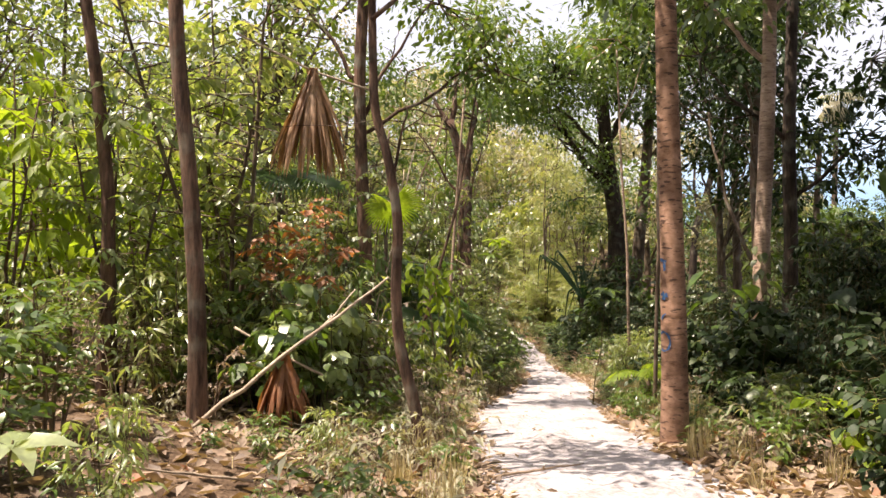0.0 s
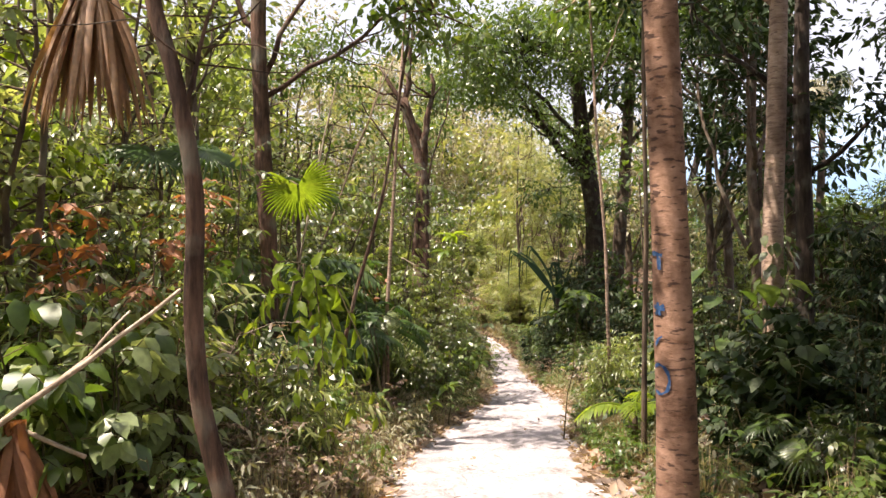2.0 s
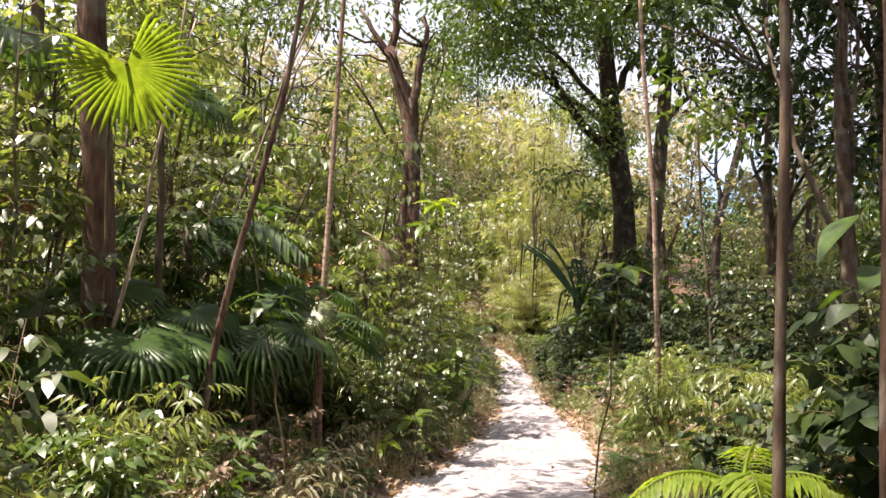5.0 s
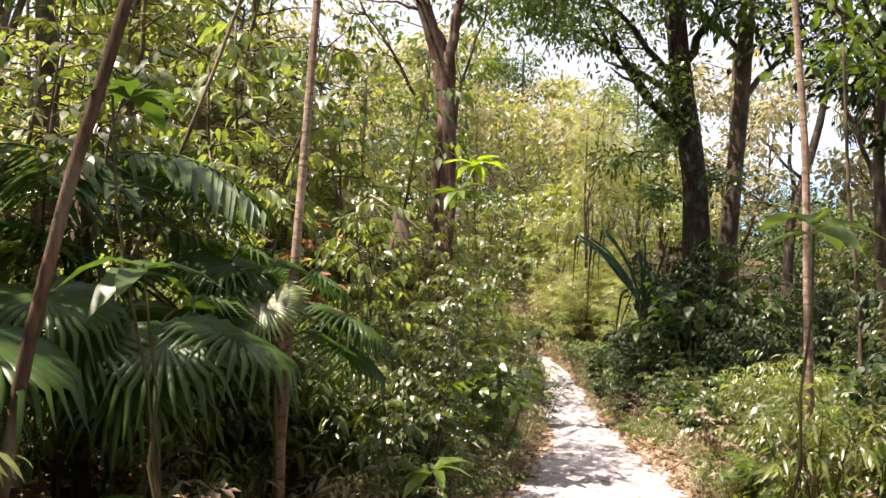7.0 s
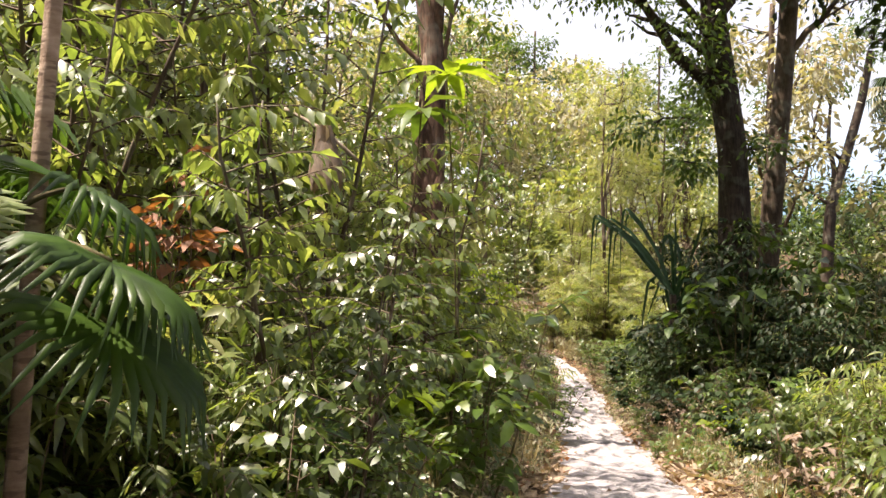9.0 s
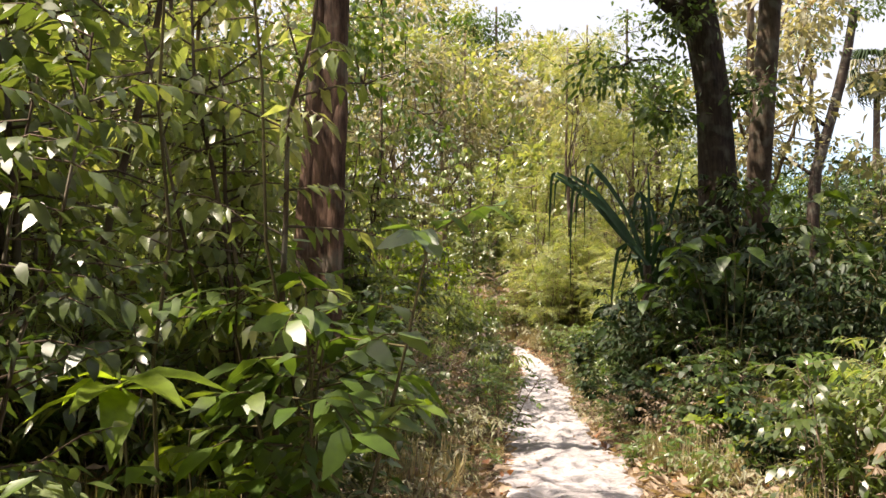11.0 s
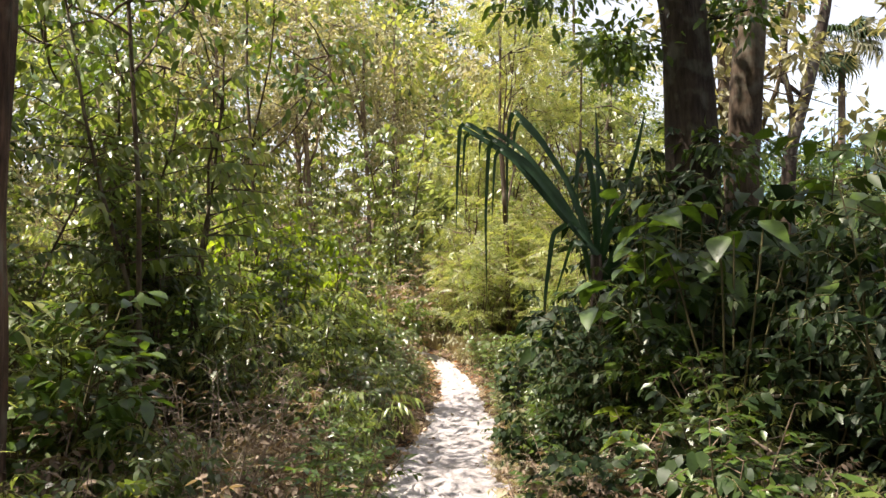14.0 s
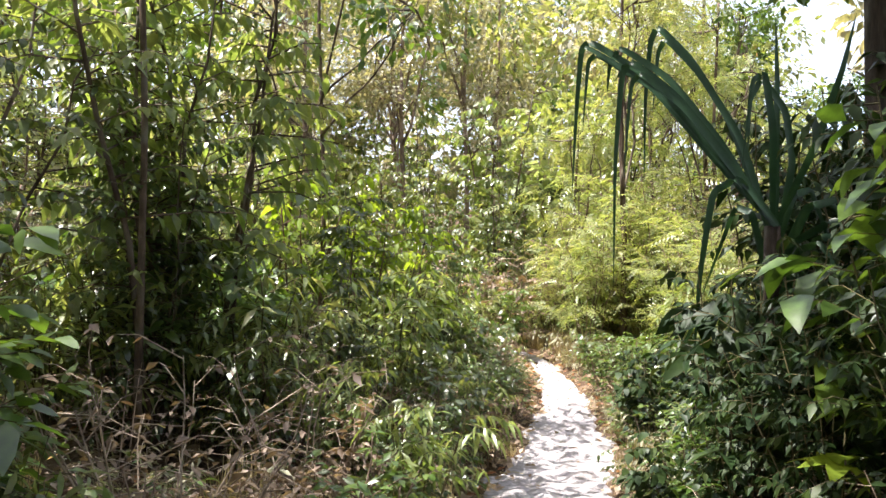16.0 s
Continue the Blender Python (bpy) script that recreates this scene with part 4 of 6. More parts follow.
def feather_frond(c, base, az, el, L, rg, leaflet=0.42, pairs=22, arch=0.6, w=LEAF_THIN):
    t = np.linspace(0, 1, 14)
    a, e = radians(az), radians(el)
    h = np.array([math.cos(a), math.sin(a), 0])
    p = np.asarray(base) + h * (L * math.cos(e) * t)[:, None]
    p[:, 2] += L * math.sin(e) * t - arch * L * t**2.2
    c.tube(p, np.linspace(0.014, 0.004, 14), 4)
    tt = np.linspace(0.18, 1, pairs)
    q = np.stack([np.interp(tt, t, p[:, k]) for k in range(3)], 1)
    tg = unit(np.gradient(q, axis=0))
    sd = unit(np.cross(tg, (0, 0, 1)))
    for s in (-1, 1):
        d = tg * 0.6 + sd * s + np.array([0, 0, -0.35]) + rg.normal(0, 0.08, (pairs, 3))
        c.stamp(w, orient(d, np.array([0, 0, 1.0]) + 0 * q, leaflet * np.sin(0.35 + tt * 2.3) * rg.uniform(0.85, 1.1, pairs)), q)


def feather_palm(label, x, y, stem_h, fronds, seed, mat=G_PALM, leaflet=0.42):
    rg = np.random.RandomState(seed)
    ob = thing("feather_palm", label, "palm", pose(x, y, land1(x, y)), "feather palms")
    c = Cloud()
    c.tube(bend((0, 0, -0.1), (0, 0, stem_h), rg, 5, 0.02), np.linspace(0.06, 0.045, 5), 8)
    part("stem", c.mesh("stem", True), BARK_GREY, ob)
    for az, el, L in fronds:
        f = Cloud()
        feather_frond(f, (0, 0, stem_h), az, el, L, rg, leaflet)
        part("frond", f.mesh("frond"), mat, ob)
    return ob


fan_palm("fan palm with stiff blue-green leaves above the bank", -0.95, 13.6, 2.75, [(-20, 40, 0.35, 0.45), (150, 40, 0.5, 0.5), (60, 55, 0.4, 0.5)], 201, G_PALM)
def hanging_fan(x, y, z, R, label, way, face, mat, off):
    """One round palm leaf on a bent stalk: way the fingers point, the side that it shows to the sky, and where its stalk is rooted."""
    ob = thing("hanging_fan_leaf", label, "palm leaf", pose(x, y, 0))
    lf, st = Cloud(), Cloud()
    lf.stamp(fan_blade(77, R, 40, 5.0, 0.55, 0.12, 0.12), orient(np.array([way]), np.array([face]), np.array([1.0])), np.array([[0, 0, z]]))
    part("leaf", lf.mesh("leaf"), mat, ob)
    a, b = off
    st.tube(smooth_line([(a, b, land1(x + a, y + b) - 0.05), (a * 0.85, b * 0.8, z - 0.6), (a * 0.42, b * 0.3, z + 0.1), (0, 0, z)], 14), 0.012, 6)
    part("stalk", st.mesh("stalk", True), STEM, ob)


# both leaves take their sunlit look partly from a brighter leaf colour
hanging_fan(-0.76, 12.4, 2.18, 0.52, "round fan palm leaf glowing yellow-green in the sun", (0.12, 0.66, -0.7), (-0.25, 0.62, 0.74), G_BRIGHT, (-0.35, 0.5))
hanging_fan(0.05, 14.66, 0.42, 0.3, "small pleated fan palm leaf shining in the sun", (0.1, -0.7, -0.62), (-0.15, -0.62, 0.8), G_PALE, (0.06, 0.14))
fan_palm("low fan palm with drooping pleated leaves", -0.55, 15.3, 1.15, [(-50, 45, 0.75, 0.42), (-120, 35, 0.8, 0.45), (-10, 15, 0.9, 0.45), (170, 40, 0.7, 0.45), (80, 50, 0.8, 0.45), (-85, 5, 0.6, 0.45)], 202)
fan_palm("low fan palm with dark shaded leaves", -1.4, 13.9, 1.0, [(-70, 40, 0.7, 0.45), (-20, 20, 0.8, 0.45), (-140, 30, 0.7, 0.45), (150, 50, 0.7, 0.42), (60, 45, 0.8, 0.45), (-45, -5, 0.7, 0.42)], 203)
fan_palm("tall fan palm with leaves hanging over the bank", -2.7, 13.6, 2.9, [(-20, 30, 0.8, 0.65), (-80, 30, 0.7, 0.6), (60, 40, 0.8, 0.6), (180, 30, 0.8, 0.6)], 204)
fan_palm("small fan palm at the path's edge", 0.15, 16.6, 0.5, [(-30, 35, 0.6, 0.42), (-100, 30, 0.5, 0.42), (50, 45, 0.55, 0.42), (150, 40, 0.6, 0.42), (-60, 10, 0.6, 0.45)], 205)
fan_palm("fan palm on a tan stem with a sunlit round leaf", 0.12, 14.8, 1.4, [(8, -30, 0.42, 0.42), (-5, -5, 0.4, 0.34), (-165, 5, 0.4, 0.36), (170, 30, 0.35, 0.36), (70, 30, 0.4, 0.36)], 207, bark=BARK_PINK)
fan_palm("small fan palm under the marked tree", 3.6, 8.9, 0.25, [(-90, 40, 0.5, 0.3), (-30, 40, 0.45, 0.3), (40, 45, 0.45, 0.3), (150, 40, 0.5, 0.3), (-130, 30, 0.4, 0.3)], 206, G_MID)
feather_palm("young feather palm with arching sunlit fronds", -1.55, 15.6, 1.9, [(-25, 28, 1.7), (-95, 30, 1.5), (40, 35, 1.6), (170, 30, 1.6), (-150, 20, 1.5), (-5, 5, 1.4)], 211)
feather_palm("young feather palm at the foot of the bank", 0.7, 19.4, 0.3, [(-40, 45, 1.0), (-100, 45, 1.0), (20, 50, 1.0), (150, 45, 1.0)], 213, G_MID, 0.3)
feather_palm("small feather palm under the forked tree", 1.1, 21.6, 0.4, [(-60, 50, 0.9), (-120, 45, 0.9), (10, 50, 0.9), (90, 45, 0.9)], 214, G_MID, 0.28)
feather_palm("small feather palm with a spreading fan of leaflets", 2.75, 11.1, 0.45, [(-170, 35, 0.7), (-100, 45, 0.7), (-40, 40, 0.7), (60, 45, 0.7)], 215, G_BRIGHT, 0.22)
feather_palm("broad-leaved palm seedling in shade", 0.55, 17.4, 0.35, [(-70, 35, 0.7), (-130, 40, 0.7), (-20, 35, 0.7), (60, 45, 0.7)], 216, G_PALE, 0.32)
feather_palm("broad-leaved palm seedling in shade", -0.35, 20.2, 0.75, [(-70, 30, 0.7), (-130, 30, 0.7), (-10, 30, 0.7), (60, 45, 0.7)], 217, G_PALE, 0.34)


def far_palm(x, y, h, seed):
    rg = np.random.RandomState(seed)
    ob = thing("tall_palm", "tall distant fan palm with drooping grey-green leaves", "palm", pose(x, y, land1(x, y)), "tall palms")
    c = Cloud()
    c.tube(bend((0, 0, -0.3), (0.3, 0, h), rg, 10, 0.015), np.linspace(0.2, 0.15, 10), 10)
    part("trunk", c.mesh("trunk", True), BARK_GREY, ob)
    for k in range(22):
        az, el = rg.uniform(0, 360), rg.uniform(-60, 60)
        a, e = radians(az), radians(el)
        d = np.array([math.cos(a) * math.cos(e), math.sin(a) * math.cos(e), math.sin(e)])
        tip = np.array([0.3, 0, h]) + d * 1.1
        lf = Cloud()
        lf.tube([(0.3, 0, h), tip], 0.02, 4)
        lf.stamp(fan_blade(seed * 30 + k, 1.0, 18, 4.6, 0.45, 0.4, 0.6), orient(unit(d + np.array([0, 0, -0.5]))[None], np.array([[d[0], d[1], 0.8]]), np.array([1.0])), tip[None])
        part("leaf", lf.mesh("leaf"), G_DARK if k % 3 else G_OLIVE, ob)


far_palm(22.0, 57.0, 9.2, 301)
far_palm(26.0, 60.0, 5.0, 302)
far_palm(25.5, 54.0, 11.5, 303)


# ---------------------------------------------------------------- strap-leaved screw pine
def strap(pts, w, n=30):
    """A long channelled leaf along pts, tapering to a point."""
    p = np.asarray(pts, float)
    tt = np.linspace(0, len(p) - 1, n)
    q = np.stack([np.interp(tt, range(len(p)), p[:, c]) for c in range(3)], 1)
    q[1:-1] = (q[:-2] + 2 * q[1:-1] + q[2:]) / 4
    d = unit(np.gradient(q, axis=0))
    s = unit(np.cross(d, (0.15, 0.98, 0.1)))
    s = np.where((s @ np.array([1.0, 0, 0.3]))[:, None] < 0, -s, s)
    nrm = np.cross(s, d)
    t = np.linspace(0, 1, n)
    ww = (w * np.clip(1.05 - t**3, 0.02, 1) * np.clip(0.6 + t * 3, 0, 1))[:, None]
    s2 = unit(s + np.array([0, 0.55, 0]))
    v = np.stack([q - s2 * ww + nrm * ww * 0.35, q, q + s2 * ww + nrm * ww * 0.35], 1).reshape(-1, 3)
    i = (np.arange(n - 1)[:, None] * 3 + np.arange(2)[None]).ravel()
    return v, np.vstack([np.stack([i, i + 1, i + 4], 1), np.stack([i, i + 4, i + 3], 1)])


def screw_pine(x, y):
    ob = thing("screw_pine", "screw pine with long dark strap leaves folded and hanging", "plant", pose(x, y, 0))
    zb = land1(x, y)
    c = Cloud()
    c.tube([(0, 0, zb - 0.2), (0.02, 0, zb + 0.8), (0, 0, zb + 1.6), (0.0, 0, zb + 2.15)], [0.09, 0.08, 0.075, 0.06], 10)
    part("stem", c.mesh("stem", True), BARK_DARK, ob)
    z0 = zb + 2.15
    # the long ones that arch towards the trail and break over, then a crown of shorter ones
    arcs = [
        [(0, 0, z0), (-0.42, 0, z0 + 0.5), (-0.85, 0.1, z0 + 0.98), (-1.35, 0.15, z0 + 1.27), (-1.42, 0.15, z0 + 1.22), (-1.46, 0.15, z0 + 0.75), (-1.49, 0.15, z0 + 0.2)],
        [(0, -0.1, z0), (-0.38, -0.1, z0 + 0.45), (-0.72, -0.1, z0 + 0.84), (-1.06, -0.1, z0 + 1.08), (-1.13, -0.1, z0 + 1.0), (-1.18, -0.1, z0 + 0.4), (-1.19, -0.1, z0 - 0.4)],
        [(0, 0.0, z0), (-0.36, 0.05, z0 + 0.55), (-0.75, 0.1, z0 + 1.0), (-1.12, 0.12, z0 + 1.22), (-1.2, 0.12, z0 + 1.1), (-1.22, 0.12, z0 + 0.9)],
        [(0, 0.15, z0), (-0.25, 0.2, z0 + 0.7), (-0.55, 0.25, z0 + 1.15), (-0.80, 0.3, z0 + 1.4), (-0.86, 0.3, z0 + 1.3), (-0.90, 0.3, z0 + 0.9), (-0.91, 0.3, z0 + 0.3)],
        [(0.05, 0.1, z0), (0.06, 0.12, z0 + 0.5), (0.08, 0.15, z0 + 0.95), (0.07, 0.15, z0 + 1.4)],
        [(0.05, 0, z0), (0.15, 0, z0 + 0.4), (0.1, 0, z0 + 0.75), (-0.1, -0.1, z0 + 0.95), (-0.2, -0.15, z0 + 0.8), (-0.22, -0.15, z0 + 0.4)],
        [(0, 0, z0), (-0.3, -0.2, z0 + 0.3), (-0.5, -0.3, z0 + 0.2), (-0.6, -0.35, z0 - 0.3), (-0.66, -0.4, z0 - 0.9)],
        [(0, 0, z0), (-0.05, -0.2, z0 + 0.6), (-0.12, -0.25, z0 + 0.95), (-0.22, -0.3, z0 + 0.9), (-0.3, -0.3, z0 + 0.3)],
        [(0.02, 0, z0), (0.25, -0.2, z0 + 0.5), (0.4, -0.3, z0 + 0.95), (0.5, -0.3, z0 + 1.3)],
    ]
    for a, dx, dz, cut in [(0, 0.05, -0.1, 6), (0, -0.03, -0.05, 5), (1, 0.06, -0.09, 6), (3, 0.05, -0.1, 6), (2, 0.04, -0.12, 5)]:
        arcs.append([(x_ + dx * min(1, i), y_ - 0.06, z_ + dz * min(1, i)) for i, (x_, y_, z_) in enumerate(arcs[a][:cut])])
    rg = np.random.RandomState(91)
    for k in range(26):
        a = rg.uniform(-1.2, 2.2)
        L, e = rg.uniform(0.9, 1.5), rg.uniform(0.1, 1.2)
        h = np.array([math.cos(a), math.sin(a), 0])
        b = np.array([0, 0, z0 - rg.uniform(0, 2.0)])
        p1 = b + h * L * 0.4 * math.cos(e) + np.array([0, 0, L * 0.45 * math.sin(e)])
        p2 = b + h * L * 0.75 * math.cos(e) + np.array([0, 0, L * (0.55 * math.sin(e) - 0.05)])
        p3 = p2 + h * rg.uniform(0.1, 0.45) + np.array([0, 0, -L * rg.uniform(0.1, 0.7)])
        arcs.append([b, p1, p2, p3])
    for a in arcs:
        f = Cloud()
        f.raw(*strap([(q[0], q[1], z0 + (q[2] - z0) * 1.16) for q in a], 0.033))
        part("leaf", f.mesh("strap_leaf"), G_PANDAN, ob)


screw_pine(4.72, 28.0)


# ---------------------------------------------------------------- big single leaves
def big_leaf_plant(name, label, x, y, leaves, mat, seed, tmpl=None):
    """leaves: (bearing, stalk height, reach, blade length)."""
    rg = np.random.RandomState(seed)
    ob = thing(name, label, "plant", pose(x, y, land1(x, y)), "large-leaved plants")
    for az, h, reach, L in leaves:
        a = radians(az)
        tip = np.array([math.cos(a) * reach, math.sin(a) * reach, h])
        lf, st = Cloud(), Cloud()
        st.tube(bend((0, 0, -0.05), tip, rg, 7, 0.04, 0.1 * h), np.linspace(0.012, 0.007, 7), 5)
        # heart-shaped blade: lobes behind the stalk, folded along the rib
        u = np.linspace(0, 1, 9)
        yy = -0.18 + 1.18 * u
        ww = 0.40 * np.sin(np.pi * np.clip(u, 0, 1) ** 0.62) + 0.004
        zz = -0.2 * np.clip(yy, 0, 1) ** 2
        v = np.stack([np.stack([-ww, yy - 0.06 * (u < 0.1), zz + 0.22 * ww], 1), np.stack([0 * u, np.maximum(yy, -0.02), zz], 1), np.stack([ww, yy - 0.06 * (u < 0.1), zz + 0.22 * ww], 1)], 1).reshape(-1, 3)
        k = (np.arange(8)[:, None] * 3 + np.arange(2)[None]).ravel()
        t = np.vstack([np.stack([k, k + 1, k + 4], 1), np.stack([k, k + 4, k + 3], 1)])
        d = np.array([[math.cos(a), math.sin(a), rg.uniform(-0.9, -0.3)]])
        lf.stamp((v, t), orient(d, np.array([[0, 0, 1.0]]) + rg.normal(0, 0.2, (1, 3)), np.array([L])), tip[None])
        leaf = part("leaf", lf.mesh("heart_leaf"), mat, ob)
        part("stalk", st.mesh("stalk"), STEM, leaf)
    return ob


big_leaf_plant("large_leaved_plant", "large heart-shaped green leaves behind the marked tree", 4.1, 12.2, [(-170, 1.95, 0.3, 0.34), (-60, 1.5, 0.3, 0.28), (30, 1.7, 0.3, 0.28), (-110, 1.2, 0.35, 0.28), (-140, 1.65, 0.2, 0.26), (-20, 1.3, 0.3, 0.28), (160, 1.5, 0.3, 0.26)], G_MID, 401)
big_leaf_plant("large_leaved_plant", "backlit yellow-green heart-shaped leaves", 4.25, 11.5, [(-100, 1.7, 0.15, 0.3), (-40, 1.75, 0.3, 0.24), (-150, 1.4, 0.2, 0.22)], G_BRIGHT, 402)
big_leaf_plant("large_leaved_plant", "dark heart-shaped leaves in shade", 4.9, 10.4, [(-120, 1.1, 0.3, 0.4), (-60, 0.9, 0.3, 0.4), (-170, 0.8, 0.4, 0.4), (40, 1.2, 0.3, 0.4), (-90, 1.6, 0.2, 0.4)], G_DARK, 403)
big_leaf_plant("large_leaved_plant", "orange-brown dying leaf among dark leaves", 5.2, 26.9, [(-110, 1.75, 0.2, 0.28), (-60, 1.8, 0.6, 0.22)], RUST, 406)
big_leaf_plant("large_leaved_plant", "broad green leaves catching the sun above dark leaves", 5.1, 25.2, [(-120, 2.05, 0.2, 0.22), (-60, 2.15, 0.35, 0.24), (170, 1.95, 0.4, 0.2), (-20, 2.0, 0.4, 0.18), (60, 2.1, 0.3, 0.18)], G_MID, 409)
big_leaf_plant("large_leaved_plant", "broad lit leaf at the edge of the sky gap", 6.4, 11.0, [(-140, 3.2, 0.5, 0.7), (-90, 2.6, 0.4, 0.6), (40, 2.9, 0.4, 0.6)], G_MID, 408)


# the dead palm leaf hanging beside the trail
def dead_frond(x, y, top, length, width, seed, label, mat=FROND_DRY, strips=90):
    rg = np.random.RandomState(seed)
    ob = thing("dead_palm_leaf", label, "palm leaf", pose(x, y, 0))
    for layer in range(2):
        c = Cloud()
        for k in range(strips // 2):
            a = rg.uniform(0, 6.28)
            r = width * math.sqrt(rg.rand()) * 0.5
            L = length * rg.uniform(0.72, 1.0)
            e = np.array([math.cos(a) * r, math.sin(a) * r * 0.6, top - L])
            p = smooth_line([(0.02 * rg.normal(), 0.02 * rg.normal(), top), e * (0.45, 0.45, 1) + np.array([0, 0, L * 0.6]), e * (0.85, 0.85, 1) + np.array([0, 0, L * 0.25]), e], 9)
            w = 0.028 * np.array([0.3, 0.7, 1, 1, 0.9, 0.8, 0.6, 0.4, 0.05])
            s = np.array([math.cos(a + 1.57 + rg.normal(0, 0.5)), math.sin(a + 1.57), 0])
            o = np.array([math.cos(a), math.sin(a), 0]) * 0.5
            v = np.stack([p - s * w[:, None], p + o * w[:, None], p + s * w[:, None]], 1).reshape(-1, 3)
            i = (np.arange(8)[:, None] * 3 + np.arange(2)[None]).ravel()
            c.raw(v, np.vstack([np.stack([i, i + 1, i + 4], 1), np.stack([i, i + 4, i + 3], 1)]))
        part("skirt", c.mesh("skirt"), mat, ob)
    st = Cloud()
    st.tube(bend((0.0, 0, top - 0.03), (0.55 * width / 0.85, 0.05, top - 0.2), rg, 6, 0.03), 0.012, 6)
    st.tube(bend((0.0, 0, top - 0.03), (-0.75 * width / 0.85, 0.1, top + 0.35 * width / 0.85), rg, 6, 0.03), 0.012, 6)
    part("stalk", st.mesh("stalk", True), DEADWOOD, ob)
    return ob


dead_frond(-1.22, 7.75, 3.2, 1.08, 0.85, 501, "large dead tan palm leaf hanging point upwards")
dead_frond(-1.35, 7.0, 0.62, 0.62, 0.5, 502, "dead brown palm leaf slumped on the litter", RUST)
dead_frond(-2.0, 9.2, 1.25, 0.5, 0.5, 503, "dead pale palm leaf caught in twigs")
dead_frond(-1.45, 10.4, 0.75, 0.4, 0.6, 504, "dead tan palm leaf slumped on shrubs")
dead_frond(0.54, 17.32, 1.15, 0.42, 0.3, 505, "withered pale leaf tuft on a shrub", DRY, 30)

for k, (x, y, h, mat, lab) in enumerate([(5.25, 26.5, 2.3, G_MID, "tall shrub with large pointed leaves beside the screw pine"), (5.9, 26.0, 2.1, G_DARK, "tall shrub with large dark leaves in shade"),
                                    (4.95, 26.0, 2.6, G_MID, "tall shrub with large dark leaves before the great tree"), (5.6, 26.2, 3.0, G_DARK, "tall shrub with large dark leaves before the great tree"), (6.2, 25.8, 2.9, G_MID, "tall shrub with large pointed leaves before the great tree"),
                                    (6.7, 25.4, 2.2, G_MID, "tall shrub with large pointed leaves in the thicket"), (4.75, 26.9, 1.7, G_DARK, "shrub with large dark leaves below the screw pine"), (6.3, 27.0, 2.5, G_DARK, "tall shrub with large dark leaves below the great tree")]):
    sh = shrub("large_leaved_shrub", lab, 560 + k, h, 0.6, 5, 6, 5, 0.3, leaf8(0.24, 0.22), mat, STEM, 0.45, 0.35, 0.014)
    sh.matrix_basis = pose(x, y, land1(x, y), 0, 0, 70 * k)
    tagged(sh, group="large-leaved shrubs")


def rosette(label, x, y, h, n, L, w, mat, seed):
    """Long broad blades spreading from the top of one short stalk."""
    rg = np.random.RandomState(seed)
    ob = thing("broad_seedling", label, "plant", pose(x, y, land1(x, y)), "broad-leaved seedlings")
    st = Cloud()
    st.tube(bend((0.12 * h * math.cos(seed), 0.12 * h * math.sin(seed), -0.05), (0, 0, h), rg, 7, 0.12), np.linspace(0.009, 0.005, 7), 5)
    part("stem", st.mesh("stem", True), STEM, ob)
    for k in range(n):
        a = 6.28 * k / n + rg.normal(0, 0.25)
        d = np.array([[math.cos(a), math.sin(a), rg.uniform(-0.25, 0.5)]])
        lf = Cloud()
        lf.stamp(leaf8(w, rg.uniform(0.25, 0.5)), orient(d, np.array([[0, 0, 1.0]]) + rg.normal(0, 0.15, (1, 3)), np.array([L * rg.uniform(0.75, 1.1)])), np.array([[0, 0, h - 0.04 * rg.rand()]]))
        part("leaf", lf.mesh("leaf"), mat, ob)


rosette("seedling with a star of long pale green leaves", -0.2, 20.1, 0.85, 11, 0.55, 0.13, G_BRIGHT, 531)
rosette("seedling with a star of long green leaves", -0.75, 19.6, 0.7, 9, 0.5, 0.13, G_PALM, 532)
rosette("seedling with glossy leaves beside the palms", -0.75, 14.5, 1.95, 9, 0.36, 0.16, G_DARK, 533)
rosette("seedling with glossy leaves beside the palms", -1.1, 14.2, 1.5, 9, 0.36, 0.16, G_MID, 534)
rosette("low seedling with glossy dark leaves", 0.35, 16.0, 0.35, 9, 0.4, 0.14, G_PALM, 535)
rosette("low seedling with glossy dark leaves", -0.35, 13.2, 0.35, 9, 0.42, 0.14, G_PALM, 536)
rosette("pale-leaved seedling at the trail's start", -1.72, 3.3, 0.5, 9, 0.24, 0.24, G_PALE, 537)
rosette("broad-leaved seedling in the shade of the screw pine", 4.45, 25.9, 0.7, 7, 0.28, 0.2, G_BRIGHT, 538)
rosette("lime-leaved seedling at the path's edge", 4.3, 25.1, 0.6, 8, 0.26, 0.2, G_BRIGHT, 541)
rosette("broad-leaved seedling by the path", 4.5, 23.4, 0.45, 7, 0.36, 0.18, G_MID, 539)
rosette("broad-leaved seedling by the path", 5.2, 22.4, 0.8, 8, 0.38, 0.18, G_BRIGHT, 540)

rosette("seedling with a star of broad glossy sunlit leaves", 0.92, 17.85, 0.85, 11, 0.36, 0.17, G_BRIGHT, 542)
rosette("seedling with drooping glossy sunlit leaves", 0.3, 18.3, 0.9, 8, 0.34, 0.17, G_MID, 543)
rosette("lime-green seedling between the palms", 0.75, 14.7, 0.35, 6, 0.2, 0.22, G_BRIGHT, 544)
rosette("glossy seedling between the palms", 1.0, 15.1, 0.6, 7, 0.36, 0.15, G_MID, 545)



